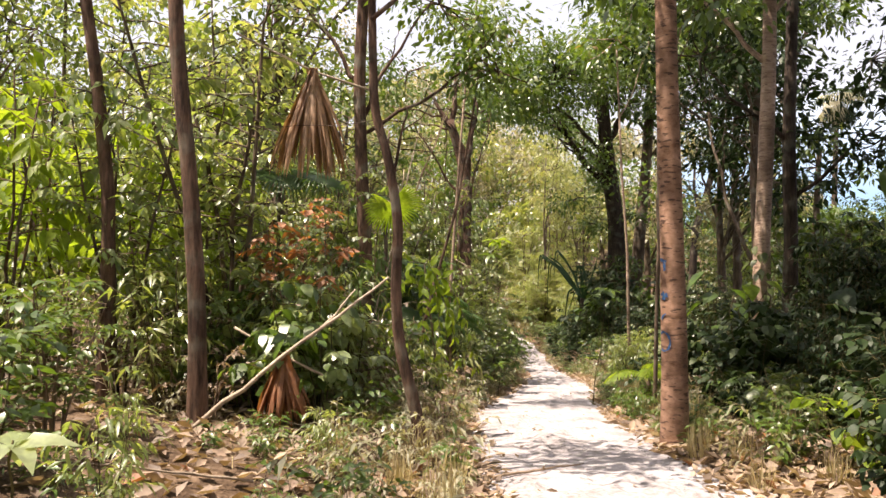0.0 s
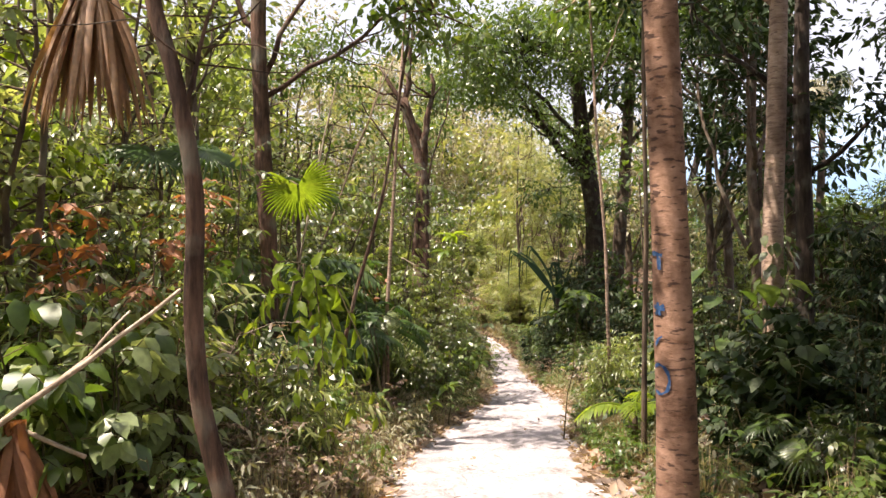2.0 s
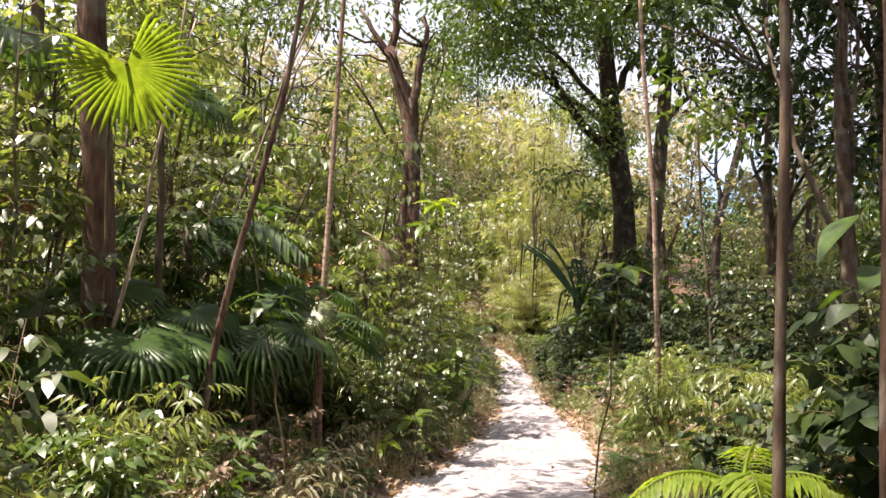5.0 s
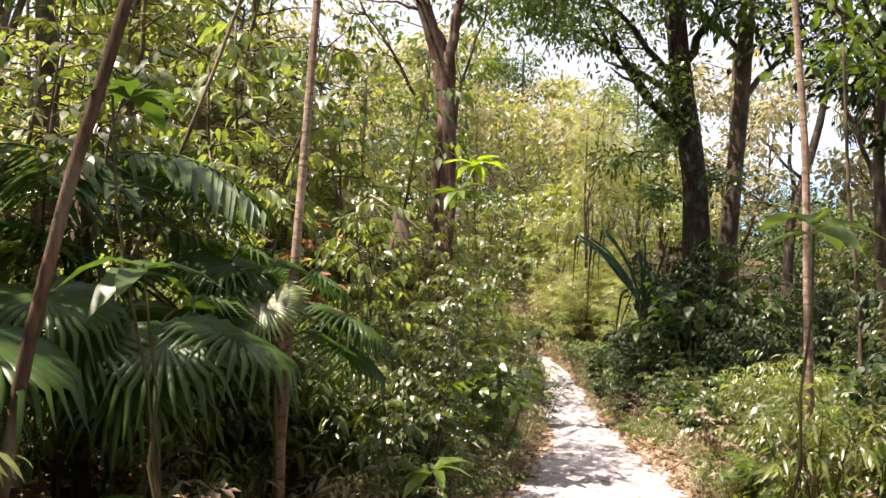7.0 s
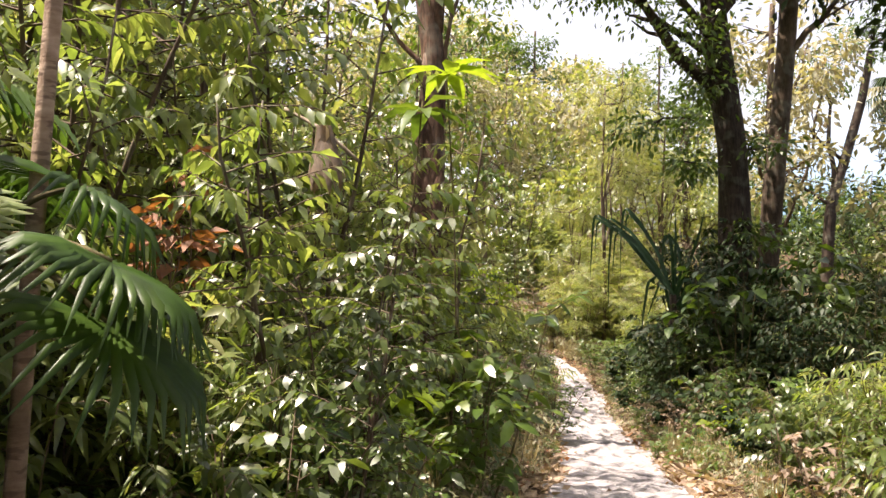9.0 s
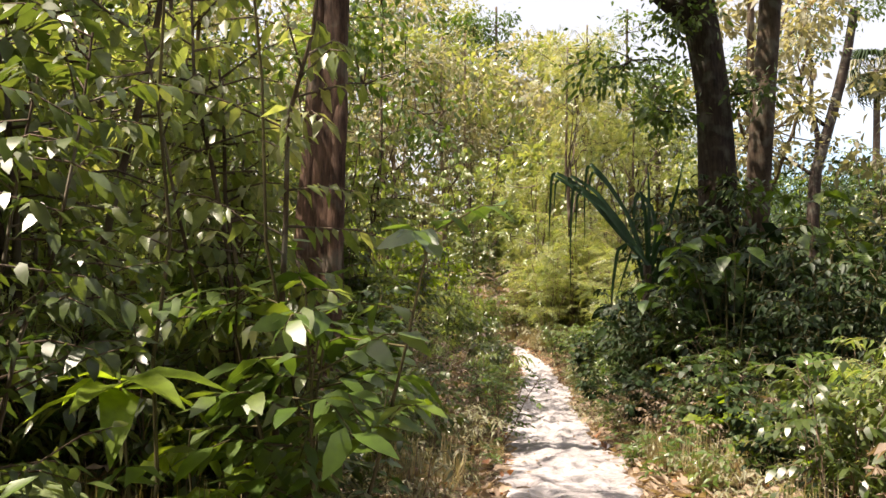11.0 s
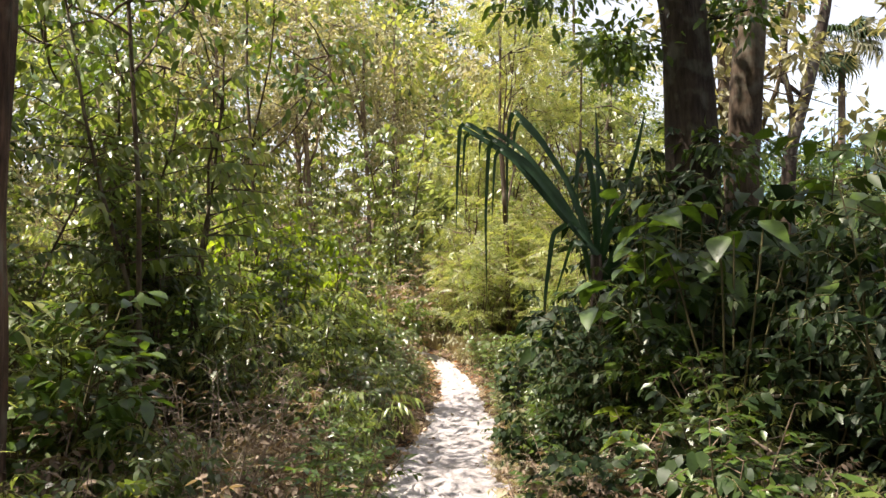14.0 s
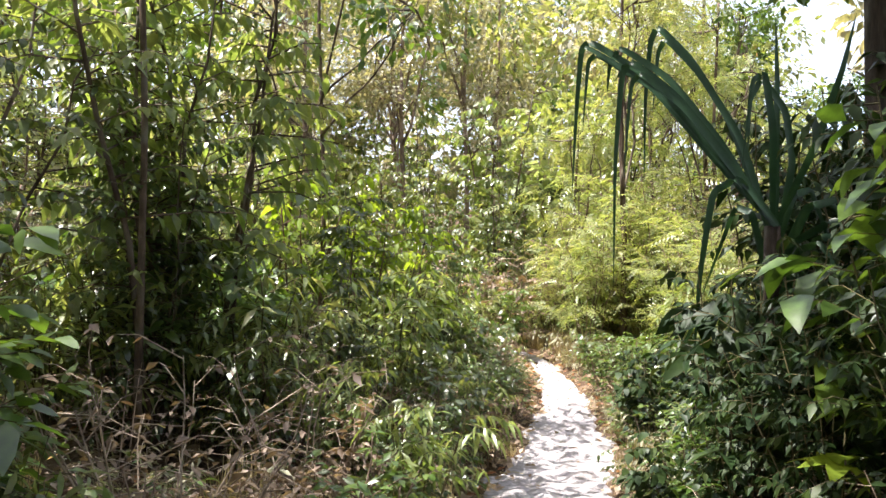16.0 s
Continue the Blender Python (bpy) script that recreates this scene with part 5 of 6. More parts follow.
def hanging_spray(label, x, y, h, sprays, mat, seed, leaf=0.13):
    """Thin stem whose branches arch over and hang, with pointed leaves in two rows; sprays: (bearing, reach, drop)."""
    rg = np.random.RandomState(seed)
    ob = thing("drooping_sapling", label, "sapling", pose(x, y, land1(x, y)), "drooping saplings")
    c = Cloud()
    c.tube(smooth_line([(0.15, 0.2, -0.1), (0.12, 0.15, h * 0.4), (0.04, 0.05, h * 0.8), (0, 0, h)], 12), np.linspace(0.016, 0.008, 12), 6)
    part("stem", c.mesh("stem", True), TWIG, ob)
    for k, (az, reach, drop) in enumerate(sprays):
        a = radians(az)
        o = np.array([math.cos(a), math.sin(a), 0.0])
        base = np.array([0.02, 0.02, h - 0.06 * k])
        pts = smooth_line([base, base + o * reach * 0.4 + (0, 0, 0.04), base + o * reach * 0.75 + (0, 0, -drop * 0.35), base + o * reach + (0, 0, -drop)], 26)
        br, lf = Cloud(), Cloud()
        br.tube(pts, np.linspace(0.007, 0.002, 26), 5)
        d = np.gradient(pts, axis=0)
        d /= np.linalg.norm(d, axis=1)[:, None]
        side = np.cross(d, (0.3 * o[1], -0.3 * o[0], 0.2) + o)
        side /= np.linalg.norm(side, axis=1)[:, None]
        for s in (-1, 1):
            q = pts[4::2] + rg.normal(0, 0.01, (11, 3))
            way = d[4::2] * 0.8 + side[4::2] * s * 0.8 + np.array([0, 0, -0.55]) + rg.normal(0, 0.2, (11, 3))
            lf.stamp(leaf8(0.22, 0.2), orient(way, o + np.array([0, 0, 0.5]) + rg.normal(0, 0.3, (11, 3)), leaf * np.linspace(1.1, 0.75, 11) * rg.uniform(0.8, 1.15, 11)), q)
        branch = part("branch", br.mesh("branch", True), STEM, ob)
        part("leaves", lf.mesh("leaves"), mat, branch)


hanging_spray("small sapling with long hanging sprays of bright green leaves", -0.2, 8.9, 1.72, [(-150, 0.5, 1.1), (-60, 0.35, 1.15), (-100, 0.25, 1.0), (-20, 0.6, 1.2), (170, 0.6, 0.85), (-40, 0.45, 0.75)], G_BRIGHT, 521, 0.155)
hanging_spray("small sapling with hanging sprays of green leaves", -0.75, 9.2, 1.75, [(-170, 0.7, 0.5), (-70, 0.3, 0.7), (140, 0.5, 0.5), (-120, 0.5, 0.6)], G_MID, 522, 0.13)
for k, (x, y, h) in enumerate([(-1.35, 8.3, 2.1), (-1.9, 12.3, 3.0), (-0.55, 17.3, 2.2), (-2.2, 12.9, 2.6)]):
    wi = shrub("withered_sapling", "half-dead sapling with rust-red withered leaves", 570 + k, h, 0.5, 3, 6, 7, 0.13, LEAF_CURLED, RUST, TWIG, 0.9, 0.62, 0.012, "sapling")
    wi.matrix_basis = pose(x, y, land1(x, y), 0, 0, 80 * k)
    tagged(wi, group="withered saplings")
grown = shrub("drooping_sapling", "small sapling with large drooping green leaves", 521, 1.3, 0.5, 4, 6, 8, 0.2, LEAF_BROAD, G_MID, STEM, 0.8, 0.35, 0.012, "sapling")
grown.matrix_basis = pose(-1.35, 7.3, land1(-1.35, 7.3))

# ---------------------------------------------------------------- planting, strip by strip
# west side, from the start to the forked tree
sow(["lowdry", "lowdry", "straw", "weed"], 95, 2.5, 36, -2.2, -0.7, 0.7, 1.3, 0.2)
sow(["broad", "fine", "rust", "lance", "lowdry"], 20, 5.5, 9.5, -4.2, -2.0, 0.5, 0.85, 0.9)
sow(["hang", "tall", "lance"], 9, 7.5, 12, -6, -3.4, 0.7, 1.1, 0.9)
sow(["broad", "fine", "lance", "rust", "lance"], 22, 8.5, 13.5, -4.0, -1.7, 0.7, 1.2, 0.75)
sow(["broad", "lance", "fine", "rust", "hang"], 40, 15, 22.5, -3.6, -1.6, 0.7, 1.15, 0.7)
sow(["lance", "hang", "lance", "fine"], 30, 16.5, 22, -5.0, -2.5, 0.8, 1.25, 0.8)
sow(["tall", "hang", "tall", "broad"], 36, 13, 26, -11, -3.6, 0.8, 1.25)
sow(["tall", "hang", "tall"], 24, 4, 14, -14, -8.5, 0.9, 1.3)
sow(["broad", "lance", "lowdry", "deadbush"], 20, 5, 13, -6.5, -3.4, 0.6, 1.1)
for x, y, s in [(-3.3, 8.9, 0.9), (-4.1, 7.6, 1.05), (-3.0, 11.0, 1.0), (-4.6, 9.6, 1.1), (-3.9, 6.0, 0.8), (-3.6, 10.4, 0.8), (-4.6, 11.6, 1.0), (-5.4, 8.4, 1.0), (-6.2, 10.2, 1.1), (-5.6, 12.4, 1.1), (-6.8, 7.6, 1.0)]:
    spot("sunlit", x, y, s)
for x, y, s in [(-1.1, 7.6, 0.7), (-1.75, 8.0, 0.75), (-2.9, 8.6, 0.6)]:
    spot("pale", x, y, s)
for x, y in [(-1.6, 8.5), (-2.3, 9.4), (-1.2, 9.9), (-2.9, 7.4), (-1.9, 11.2)]:
    spot("deadbush", x, y, 0.9)
sow(["fine", "lowdry", "lance", "deadbush", "rust"], 50, 22.5, 36, -3.0, -0.9, 0.6, 1.2, 0.5)
sow(["broad", "lance", "lance"], 30, 24, 36, -4.2, -1.7, 0.8, 1.3, 0.6)
sow(["broad", "lance", "lance", "fine", "hang"], 40, 24, 38, -7, -2.8, 0.8, 1.4)
sow(["tall", "hang", "twiggy", "tall"], 34, 27, 42, -17, -8, 0.9, 1.3)
sow(["feather", "twiggy", "lance"], 26, 32, 44, -8, -3, 0.8, 1.3)
# east side
sow(["weed", "lowdry", "straw", "straw", "weed"], 95, 4, 36, 0.7, 2.1, 0.7, 1.3, 0.2)
sow(["dark", "dark", "weed", "lowdry"], 24, 7, 14, 1.8, 4.5, 0.5, 0.85, 0.8)
sow(["dark", "dark", "dark"], 26, 8, 17, 2.8, 7, 0.8, 1.2, 0.8)
sow(["lance", "fine", "broad", "weed", "lowdry", "rust"], 44, 13.5, 25, 1.4, 3.2, 0.5, 0.9, 0.5)
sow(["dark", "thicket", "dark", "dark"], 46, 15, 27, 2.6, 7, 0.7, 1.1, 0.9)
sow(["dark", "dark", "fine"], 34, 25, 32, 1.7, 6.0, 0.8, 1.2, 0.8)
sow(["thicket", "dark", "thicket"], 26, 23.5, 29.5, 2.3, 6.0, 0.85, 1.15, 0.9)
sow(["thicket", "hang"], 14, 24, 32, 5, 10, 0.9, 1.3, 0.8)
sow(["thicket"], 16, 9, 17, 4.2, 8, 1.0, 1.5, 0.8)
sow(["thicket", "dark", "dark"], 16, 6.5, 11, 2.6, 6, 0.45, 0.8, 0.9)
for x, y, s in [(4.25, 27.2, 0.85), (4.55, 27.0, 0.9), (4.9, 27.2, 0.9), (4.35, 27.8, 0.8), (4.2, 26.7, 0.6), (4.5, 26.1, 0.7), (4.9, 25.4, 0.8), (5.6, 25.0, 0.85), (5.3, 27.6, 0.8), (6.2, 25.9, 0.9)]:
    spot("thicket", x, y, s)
sow(["dark", "thicket", "dark"], 36, 20, 40, 6, 14, 0.9, 1.4)
sow(["weed", "fine", "broad"], 26, 28, 37, 0.8, 2.2, 0.5, 0.8, 0.4)
sow(["weed", "lowdry", "straw", "lowdry", "rust"], 46, 18, 36, 0.6, 1.6, 0.55, 0.9, 0.12)
sow(["straw", "lowdry", "fine", "rust", "lowdry"], 46, 18, 36, -1.6, -0.6, 0.55, 0.9, 0.12)
sow(["weed", "straw", "lowdry", "lowdry", "rust"], 60, 20, 36, 0.5, 1.25, 0.5, 0.85, 0.06)
sow(["weed", "straw", "lowdry", "lowdry", "rust"], 50, 20, 36, -1.25, -0.5, 0.5, 0.85, 0.06)
sow(["weed", "straw", "weed", "lowdry"], 60, 8, 20, 0.9, 1.8, 0.5, 0.85, 0.06)
sow(["weed", "straw", "weed", "lowdry"], 60, 8, 20, -1.8, -0.9, 0.5, 0.85, 0.06)
sow(["deadbush", "lowdry", "straw"], 22, 18, 30, 1.2, 2.6, 0.5, 0.8, 0.3)
sow(["deadbush", "lowdry", "straw"], 22, 20, 32, -2.8, -1.2, 0.5, 0.8, 0.3)
sow(["straw", "lowdry", "weed"], 40, 5, 18, -2.0, -0.9, 0.6, 1.0, 0.05)
sow(["straw", "lowdry", "weed"], 40, 5, 18, 0.9, 2.0, 0.6, 1.0, 0.05)
# the far end, where the trail turns out of sight
sow(["feather", "lance", "lance"], 24, 33.5, 42, 1.4, 6.0, 0.8, 1.3, 0.9)
sow(["lance", "lance", "fine", "broad", "lowdry", "straw"], 60, 36.8, 44, -1, 7, 0.8, 1.3, 0.2)
sow(["straw", "lowdry", "lance", "straw"], 40, 35.6, 39, -0.4, 2.5, 0.8, 1.6, 0.15)
sow(["twiggy", "lance", "hang"], 40, 41, 52, -3, 9, 1.0, 1.7, 0.2)
sow(["feather", "tall"], 12, 40, 52, 6, 14, 0.9, 1.3, 0.2)
for x, y, s in [(2.63, 42.9, 1.4), (2.95, 44.5, 1.8), (2.5, 41.5, 1.1)]:
    spot("pale", x, y, s)
for x, y, s in [(3.9, 36.5, 1.2), (4.6, 37.5, 1.5), (5.6, 38.5, 1.7), (3.4, 38.5, 1.0), (6.4, 36.5, 1.4), (4.4, 40.5, 1.7)]:
    spot("feather", x, y, s)
for x, y, s in [(-2.5, 4.5, 0.75), (-3.3, 5.6, 0.8)]:
    spot("broad", x, y, s)
for x, y, s in [(4.55, 19.3, 1.1), (4.9, 19.9, 1.2), (5.3, 19.3, 1.0), (5.0, 20.9, 1.1)]:
    spot("lance", x, y, s * 0.7)
    spot("lime", x + 0.3, y - 0.3, s)
for x, y in [(3.1, 6.4), (4.4, 20.6), (0.9, 18.6), (4.2, 22.4), (1.4, 20.9), (4.7, 23.6), (1.5, 23.0)]:
    spot("lime", x, y, 0.8)


sow(["deadbush", "deadbush", "rust"], 26, 14, 34, -3.8, -1.3, 0.8, 1.3, 0.5)
sow(["deadbush", "rust"], 12, 12, 30, 1.3, 3.5, 0.6, 1.0, 0.5)


sow(["lance", "rust", "lowdry", "deadbush", "fine"], 34, 15.5, 22, -2.6, -1.1, 0.5, 0.8, 0.4)
sow(["lowdry", "straw", "rust"], 30, 12, 22, -2.4, -0.9, 0.8, 1.2, 0.2)
for x, y, s in [(4.5, 22.6, 0.8), (5.0, 23.1, 0.9), (5.5, 23.6, 0.9), (4.4, 24.0, 0.7), (5.9, 22.9, 1.0)]:
    spot("lance", x, y, s * 0.5)
    spot("rust", x + 0.25, y + 0.2, s)
    spot("lowdry", x - 0.2, y + 0.25, s)
    spot("lime", x + 0.1, y - 0.25, s * 0.7)
# ---------------------------------------------------------------- dense edges of the trail
KINDS["dim"] = Kind(lambda s: shrub("shaded_sapling", "bushy sapling with deep green leaves in half shade", s, 3.3, 0.95, 4, 24, 13, 0.115, LEAF_OVAL, G_SHADE, BARK_GREY, 0.6, 0.12, 0.016, "sapling"), (151, 152, 153), "shaded saplings")
KINDS["edge"] = Kind(lambda s: shrub("verge_shrub", "leafy waist-high shrub crowding the path's edge", s, 1.15, 0.5, 6, 9, 9, 0.11, LEAF_OVAL, G_SHADE, TWIG, 0.5, 0.1, 0.008), (154, 155, 156), "verge shrubs")
KINDS["lush"] = Kind(lambda s: shrub("verge_shrub", "sunlit green shrub with pointed drooping leaves", s, 1.2, 0.5, 6, 7, 8, 0.16, LEAF_NARROW, G_YELLOW, STEM, 0.6, 0.1, 0.008), (157, 158, 159), "sunlit verge shrubs")


def fill(kinds, count, ylo, yhi, dlo, dhi, slo, shi):
    """Plants close to the sand; dlo and dhi count outwards from its edge, minus to the west."""
    for _ in range(count):
        y, d, s = rng.uniform(ylo, yhi), rng.uniform(dlo, dhi), rng.uniform(slo, shi)
        x = float(walk_x(y)) + math.copysign(float(walk_w(y)) + abs(d), d)
        bare = any((x - a) ** 2 + (y - b) ** 2 < r * r for a, b, r in [(0.95, 17.4, 1.15), (0.1, 25.7, 1.3), (0.2, 14.2, 0.5)])
        if not bare and (abs(x - float(np.interp(y, EYE_Y, EYE_X))) > 0.7 + 0.3 * s or y > 23):
            KINDS[kinds[rng.randint(len(kinds))]].place(stand(x, y), s)


fill(["edge", "lush", "rust", "edge", "deadbush"], 20, 8.4, 11.2, -1.5, -0.3, 0.5, 0.85)
fill(["edge", "lush", "rust", "broad"], 13, 11.0, 14.4, -2.2, -0.3, 0.4, 0.65)
fill(["edge", "edge", "dark", "dim"], 20, 11.5, 15.5, -3.8, -2.0, 0.5, 0.9)
fill(["broad", "lush", "edge", "lush", "lance"], 32, 15.0, 19.5, -2.2, -0.25, 0.7, 1.15)
fill(["hang", "lush", "edge", "lance"], 16, 15.2, 19.5, -3.2, -0.5, 0.55, 0.95)
fill(["edge", "rust", "lush", "edge"], 28, 19.5, 24.0, -2.4, -0.25, 0.45, 0.8)
fill(["edge", "fine", "lush", "edge"], 50, 24.0, 35.0, -1.8, -0.15, 0.55, 0.95)
fill(["dim", "edge", "lush", "lance"], 20, 26.5, 34.0, -4.5, -1.4, 0.6, 1.05)
fill(["edge", "dark", "lush", "rust"], 26, 8.8, 14.0, 0.5, 2.0, 0.45, 0.75)
fill(["lush", "edge", "lush", "rust", "edge"], 46, 14.0, 20.5, 0.35, 2.0, 0.6, 0.95)
fill(["edge", "dim", "edge"], 18, 15.0, 22.0, 1.6, 4.0, 0.6, 0.9)
fill(["edge", "lush", "rust", "deadbush", "dark"], 36, 20.5, 27.0, 0.3, 1.6, 0.4, 0.75)
fill(["edge", "dark", "fine"], 30, 27.0, 34.5, 0.15, 1.3, 0.5, 0.85)
fill(["weed", "weed", "lush"], 9, 3.2, 6.6, -2.4, -0.7, 0.4, 0.65)
fill(["dark", "edge", "dark", "weed"], 20, 4.6, 8.6, 0.6, 3.0, 0.4, 0.7)
for x, y, s in [(5.35, 28.5, 1.3), (5.6, 28.2, 1.5), (5.45, 28.9, 1.55), (5.2, 29.2, 1.5), (5.75, 29.5, 1.6)]:
    spot("thicket", x, y, s)
# the tall shrubs that close the view of the forked tree's foot
for x, y, s in [(0.9, 16.1, 0.6), (0.55, 16.6, 0.7), (0.7, 17.3, 0.66)]:
    spot("hang" if x < 0.6 else "dim", x, y, s)
# the shaded saplings behind the forked tree
for x, y, s in [(-1.0, 26.4, 1.2), (0.0, 27.6, 1.0)]:
    spot("dim", x, y, s)

# sunlit and withered plants where the trail bends away
for kind, x, y, z in [("sunlit", 0.9, 31.5, 0.9), ("sunlit", 1.5, 32.4, 0.8), ("sunlit", 0.3, 30.6, 0.9), ("dim", 1.2, 38.0, 0.9), ("dim", 0.4, 39.5, 1.1), ("dim", 2.2, 40.8, 1.1), ("dim", -0.8, 38.5, 1.1), ("dim", 3.0, 42.4, 1.2),
                      ("rust", 2.0, 37.8, 1.9), ("rust", 1.4, 38.6, 2.2), ("rust", 2.7, 39.0, 2.2), ("deadbush", 2.1, 38.8, 2.0), ("deadbush", 1.0, 37.0, 1.8), ("deadbush", 2.9, 40.2, 2.2), ("dim", -1.8, 36.4, 1.1), ("dim", -2.6, 39.0, 1.3)]:
    spot(kind, x, y, z)
# bleached twigs and sunlit leaves beside the crooked tree
for kind, x, y, z in [("deadbush", -1.3, 8.6, 1.2), ("deadbush", -1.8, 8.9, 1.3), ("deadbush", -0.9, 9.4, 1.2), ("lush", -1.5, 9.3, 1.0), ("lush", -2.2, 8.4, 0.9), ("pale", -1.0, 8.3, 0.9)]:
    spot(kind, x, y, z)
fill(["lush", "lowdry", "rust", "lowdry"], 26, 8.5, 13.0, -1.0, -0.1, 0.5, 0.8)

# single plants by the palms
fan_palm("shaded fan palm with broad drooping leaves", -0.35, 14.1, 1.15, [(-60, 5, 0.3, 0.5), (-130, 5, 0.35, 0.5), (0, 5, 0.4, 0.5), (90, 20, 0.35, 0.5), (-95, -30, 0.3, 0.45)], 222, G_PALM)
fan_palm("shaded fan palm with broad drooping leaves", -1.0, 12.9, 1.0, [(-50, 10, 0.4, 0.5), (-120, 5, 0.35, 0.5), (10, 10, 0.45, 0.5), (100, 20, 0.35, 0.5), (-85, -25, 0.3, 0.45)], 223, G_PALM)
feather_palm("young palm with one long arching sunlit frond", -1.15, 14.95, 2.05, [(-6, 24, 1.25), (-75, 20, 1.0), (-150, 30, 1.1), (70, 35, 1.1)], 224, G_PALM, 0.5)
rosette("seedling with long glossy hanging leaves beside the palms", 0.05, 12.95, 1.42, 6, 0.3, 0.2, G_PALM, 546)
rosette("sapling top with a star of pale glossy leaves", 0.0, 12.95, 2.05, 10, 0.27, 0.18, G_PALM, 547)
rosette("slender sapling topped with a star of sunlit leaves", 1.19, 18.26, 3.05, 11, 0.34, 0.18, G_BRIGHT, 548)
rosette("slender sapling topped with a star of sunlit leaves", 1.05, 18.0, 2.7, 9, 0.3, 0.18, G_MID, 549)
rosette("sapling with broad leaves leaning over the path's edge", 2.62, 13.3, 1.85, 6, 0.3, 0.24, G_MID, 550)
for k, (x, y, h, lf) in enumerate([(3.2, 43.9, 4.9, 0.42), (3.6, 42.6, 3.9, 0.36), (2.9, 41.8, 3.2, 0.34)]):
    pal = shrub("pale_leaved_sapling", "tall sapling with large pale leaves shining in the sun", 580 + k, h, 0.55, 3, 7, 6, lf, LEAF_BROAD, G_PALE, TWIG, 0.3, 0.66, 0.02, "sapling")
    pal.matrix_basis = pose(x, y, land1(x, y), 0, 0, 100 * k)
    tagged(pal, group="pale-leaved saplings")


def climber(label, x, y, zlo, zhi, rad, count, size, mat, seed):
    """A vine wound up a trunk, with leaves standing off it."""
    rg = np.random.RandomState(seed)
    ob = thing("climbing_vine", label, "vine", pose(x, y, land1(x, y)))
    t = np.linspace(0, 1, 40)
    p = np.stack([np.cos(t * 9 - 1.6) * (rad + 0.02), np.sin(t * 9 - 1.6) * (rad + 0.02), zlo + (zhi - zlo) * t], 1)
    st, lf = Cloud(), Cloud()
    st.tube(p, 0.009, 5)
    part("stem", st.mesh("stem", True), STEM, ob)
    u = rg.rand(count)
    a = rg.uniform(0, 6.28, count)
    q = np.stack([np.cos(a) * (rad + 0.06), np.sin(a) * (rad + 0.06), zlo + (zhi - zlo) * u], 1)
    d = np.stack([np.cos(a), np.sin(a), -0.6 - rg.rand(count)], 1) + rg.normal(0, 0.25, (count, 3))
    lf.stamp(LEAF_BROAD, orient(d, np.stack([np.cos(a), np.sin(a), 0.8 + 0 * a], 1), size * rg.uniform(0.6, 1.2, count)), q)
    part("foliage", lf.mesh("foliage"), mat, ob)


climber("leafy vine climbing the pale ringed trunk", 5.35, 13.8, 0.0, 2.6, 0.17, 150, 0.2, G_SHADE, 591)
climber("dark leafy vine climbing the great trunk", 6.05, 29.0, 0.0, 3.0, 0.4, 220, 0.2, G_DARK, 592)


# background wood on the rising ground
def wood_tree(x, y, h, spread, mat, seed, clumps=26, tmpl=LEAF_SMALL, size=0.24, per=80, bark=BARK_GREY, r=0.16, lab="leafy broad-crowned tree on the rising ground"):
    rg = np.random.RandomState(seed)
    crown = []
    limbs = []
    for k in range(5):
        a = rg.uniform(0, 6.28)
        e = np.array([math.cos(a) * spread * 0.6, math.sin(a) * spread * 0.6, h * rg.uniform(0.5, 0.95)])
        limbs.append(((0, 0, h * rg.uniform(0.3, 0.6)), tuple(e), min(0.06, r * 0.5)))
        crown.append((e, spread * 0.6, clumps // 5))
    crown.append(((0, 0, h * 0.92), spread * 0.7, clumps // 4))
    return tree("wood_tree", lab, x, y, [(0.05, 0, h * 0.3), (-0.05, 0.05, h * 0.6), (0.05, 0, h)], r, r * 0.4, bark, limbs, crown, mat, size, tmpl, seed, per=per)


WEST_WOOD = [
    (-9, 47, 9, 2.8, G_MID), (-5.5, 51, 9.5, 2.8, G_OLIVE), (-12, 40, 9, 2.8, G_YELLOW), (-7.5, 36, 8.5, 2.4, G_YELLOW), (-6, 30, 9, 2.5, G_MID), (-5, 24.5, 8, 2.2, G_YELLOW), (-4.6, 19, 7.5, 2.2, G_YELLOW),
    (8.5, 44, 7.0, 2.2, G_FEATHER)]
EAST_WOOD = [
    (9.0, 12, 6.5, 2.3, G_DARK), (7.0, 9.5, 5.5, 1.9, G_DARK), (10, 22, 6, 2.2, G_MID),
    (11.5, 30, 6.5, 2.2, G_OLIVE), (7.6, 20, 8, 2.4, G_DARK), (8.6, 25.5, 8, 2.4, G_DARK), (8.4, 34, 9.5, 2.3, G_OLIVE), (16, 36, 5, 2.0, G_MID), (20, 45, 5, 2.2, G_MID), (28, 50, 6, 2.5, G_MID), (-4, -4, 7.5, 2.5, G_MID), (6, 2, 7, 2.4, G_DARK), (5, -6, 8, 2.6, G_MID)]
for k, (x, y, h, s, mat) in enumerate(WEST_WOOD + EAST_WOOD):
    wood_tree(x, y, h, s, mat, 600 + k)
for k, (x, y, h, mat) in enumerate([(-8.6, 14.2, 8.0, G_YELLOW), (-10.2, 17.0, 8.6, G_MID), (-7.8, 17.0, 8.0, G_YELLOW)]):
    wood_tree(x, y, h, 2.4, mat, 680 + k, 30, LEAF_OVAL, 0.18, 60, r=0.07)
# three trees added so that their crowns shade the bank and the path
wood_tree(-3.2, 25.6, 8.6, 2.4, G_MID, 645, 36, LEAF_OVAL, 0.17, 60, r=0.08)
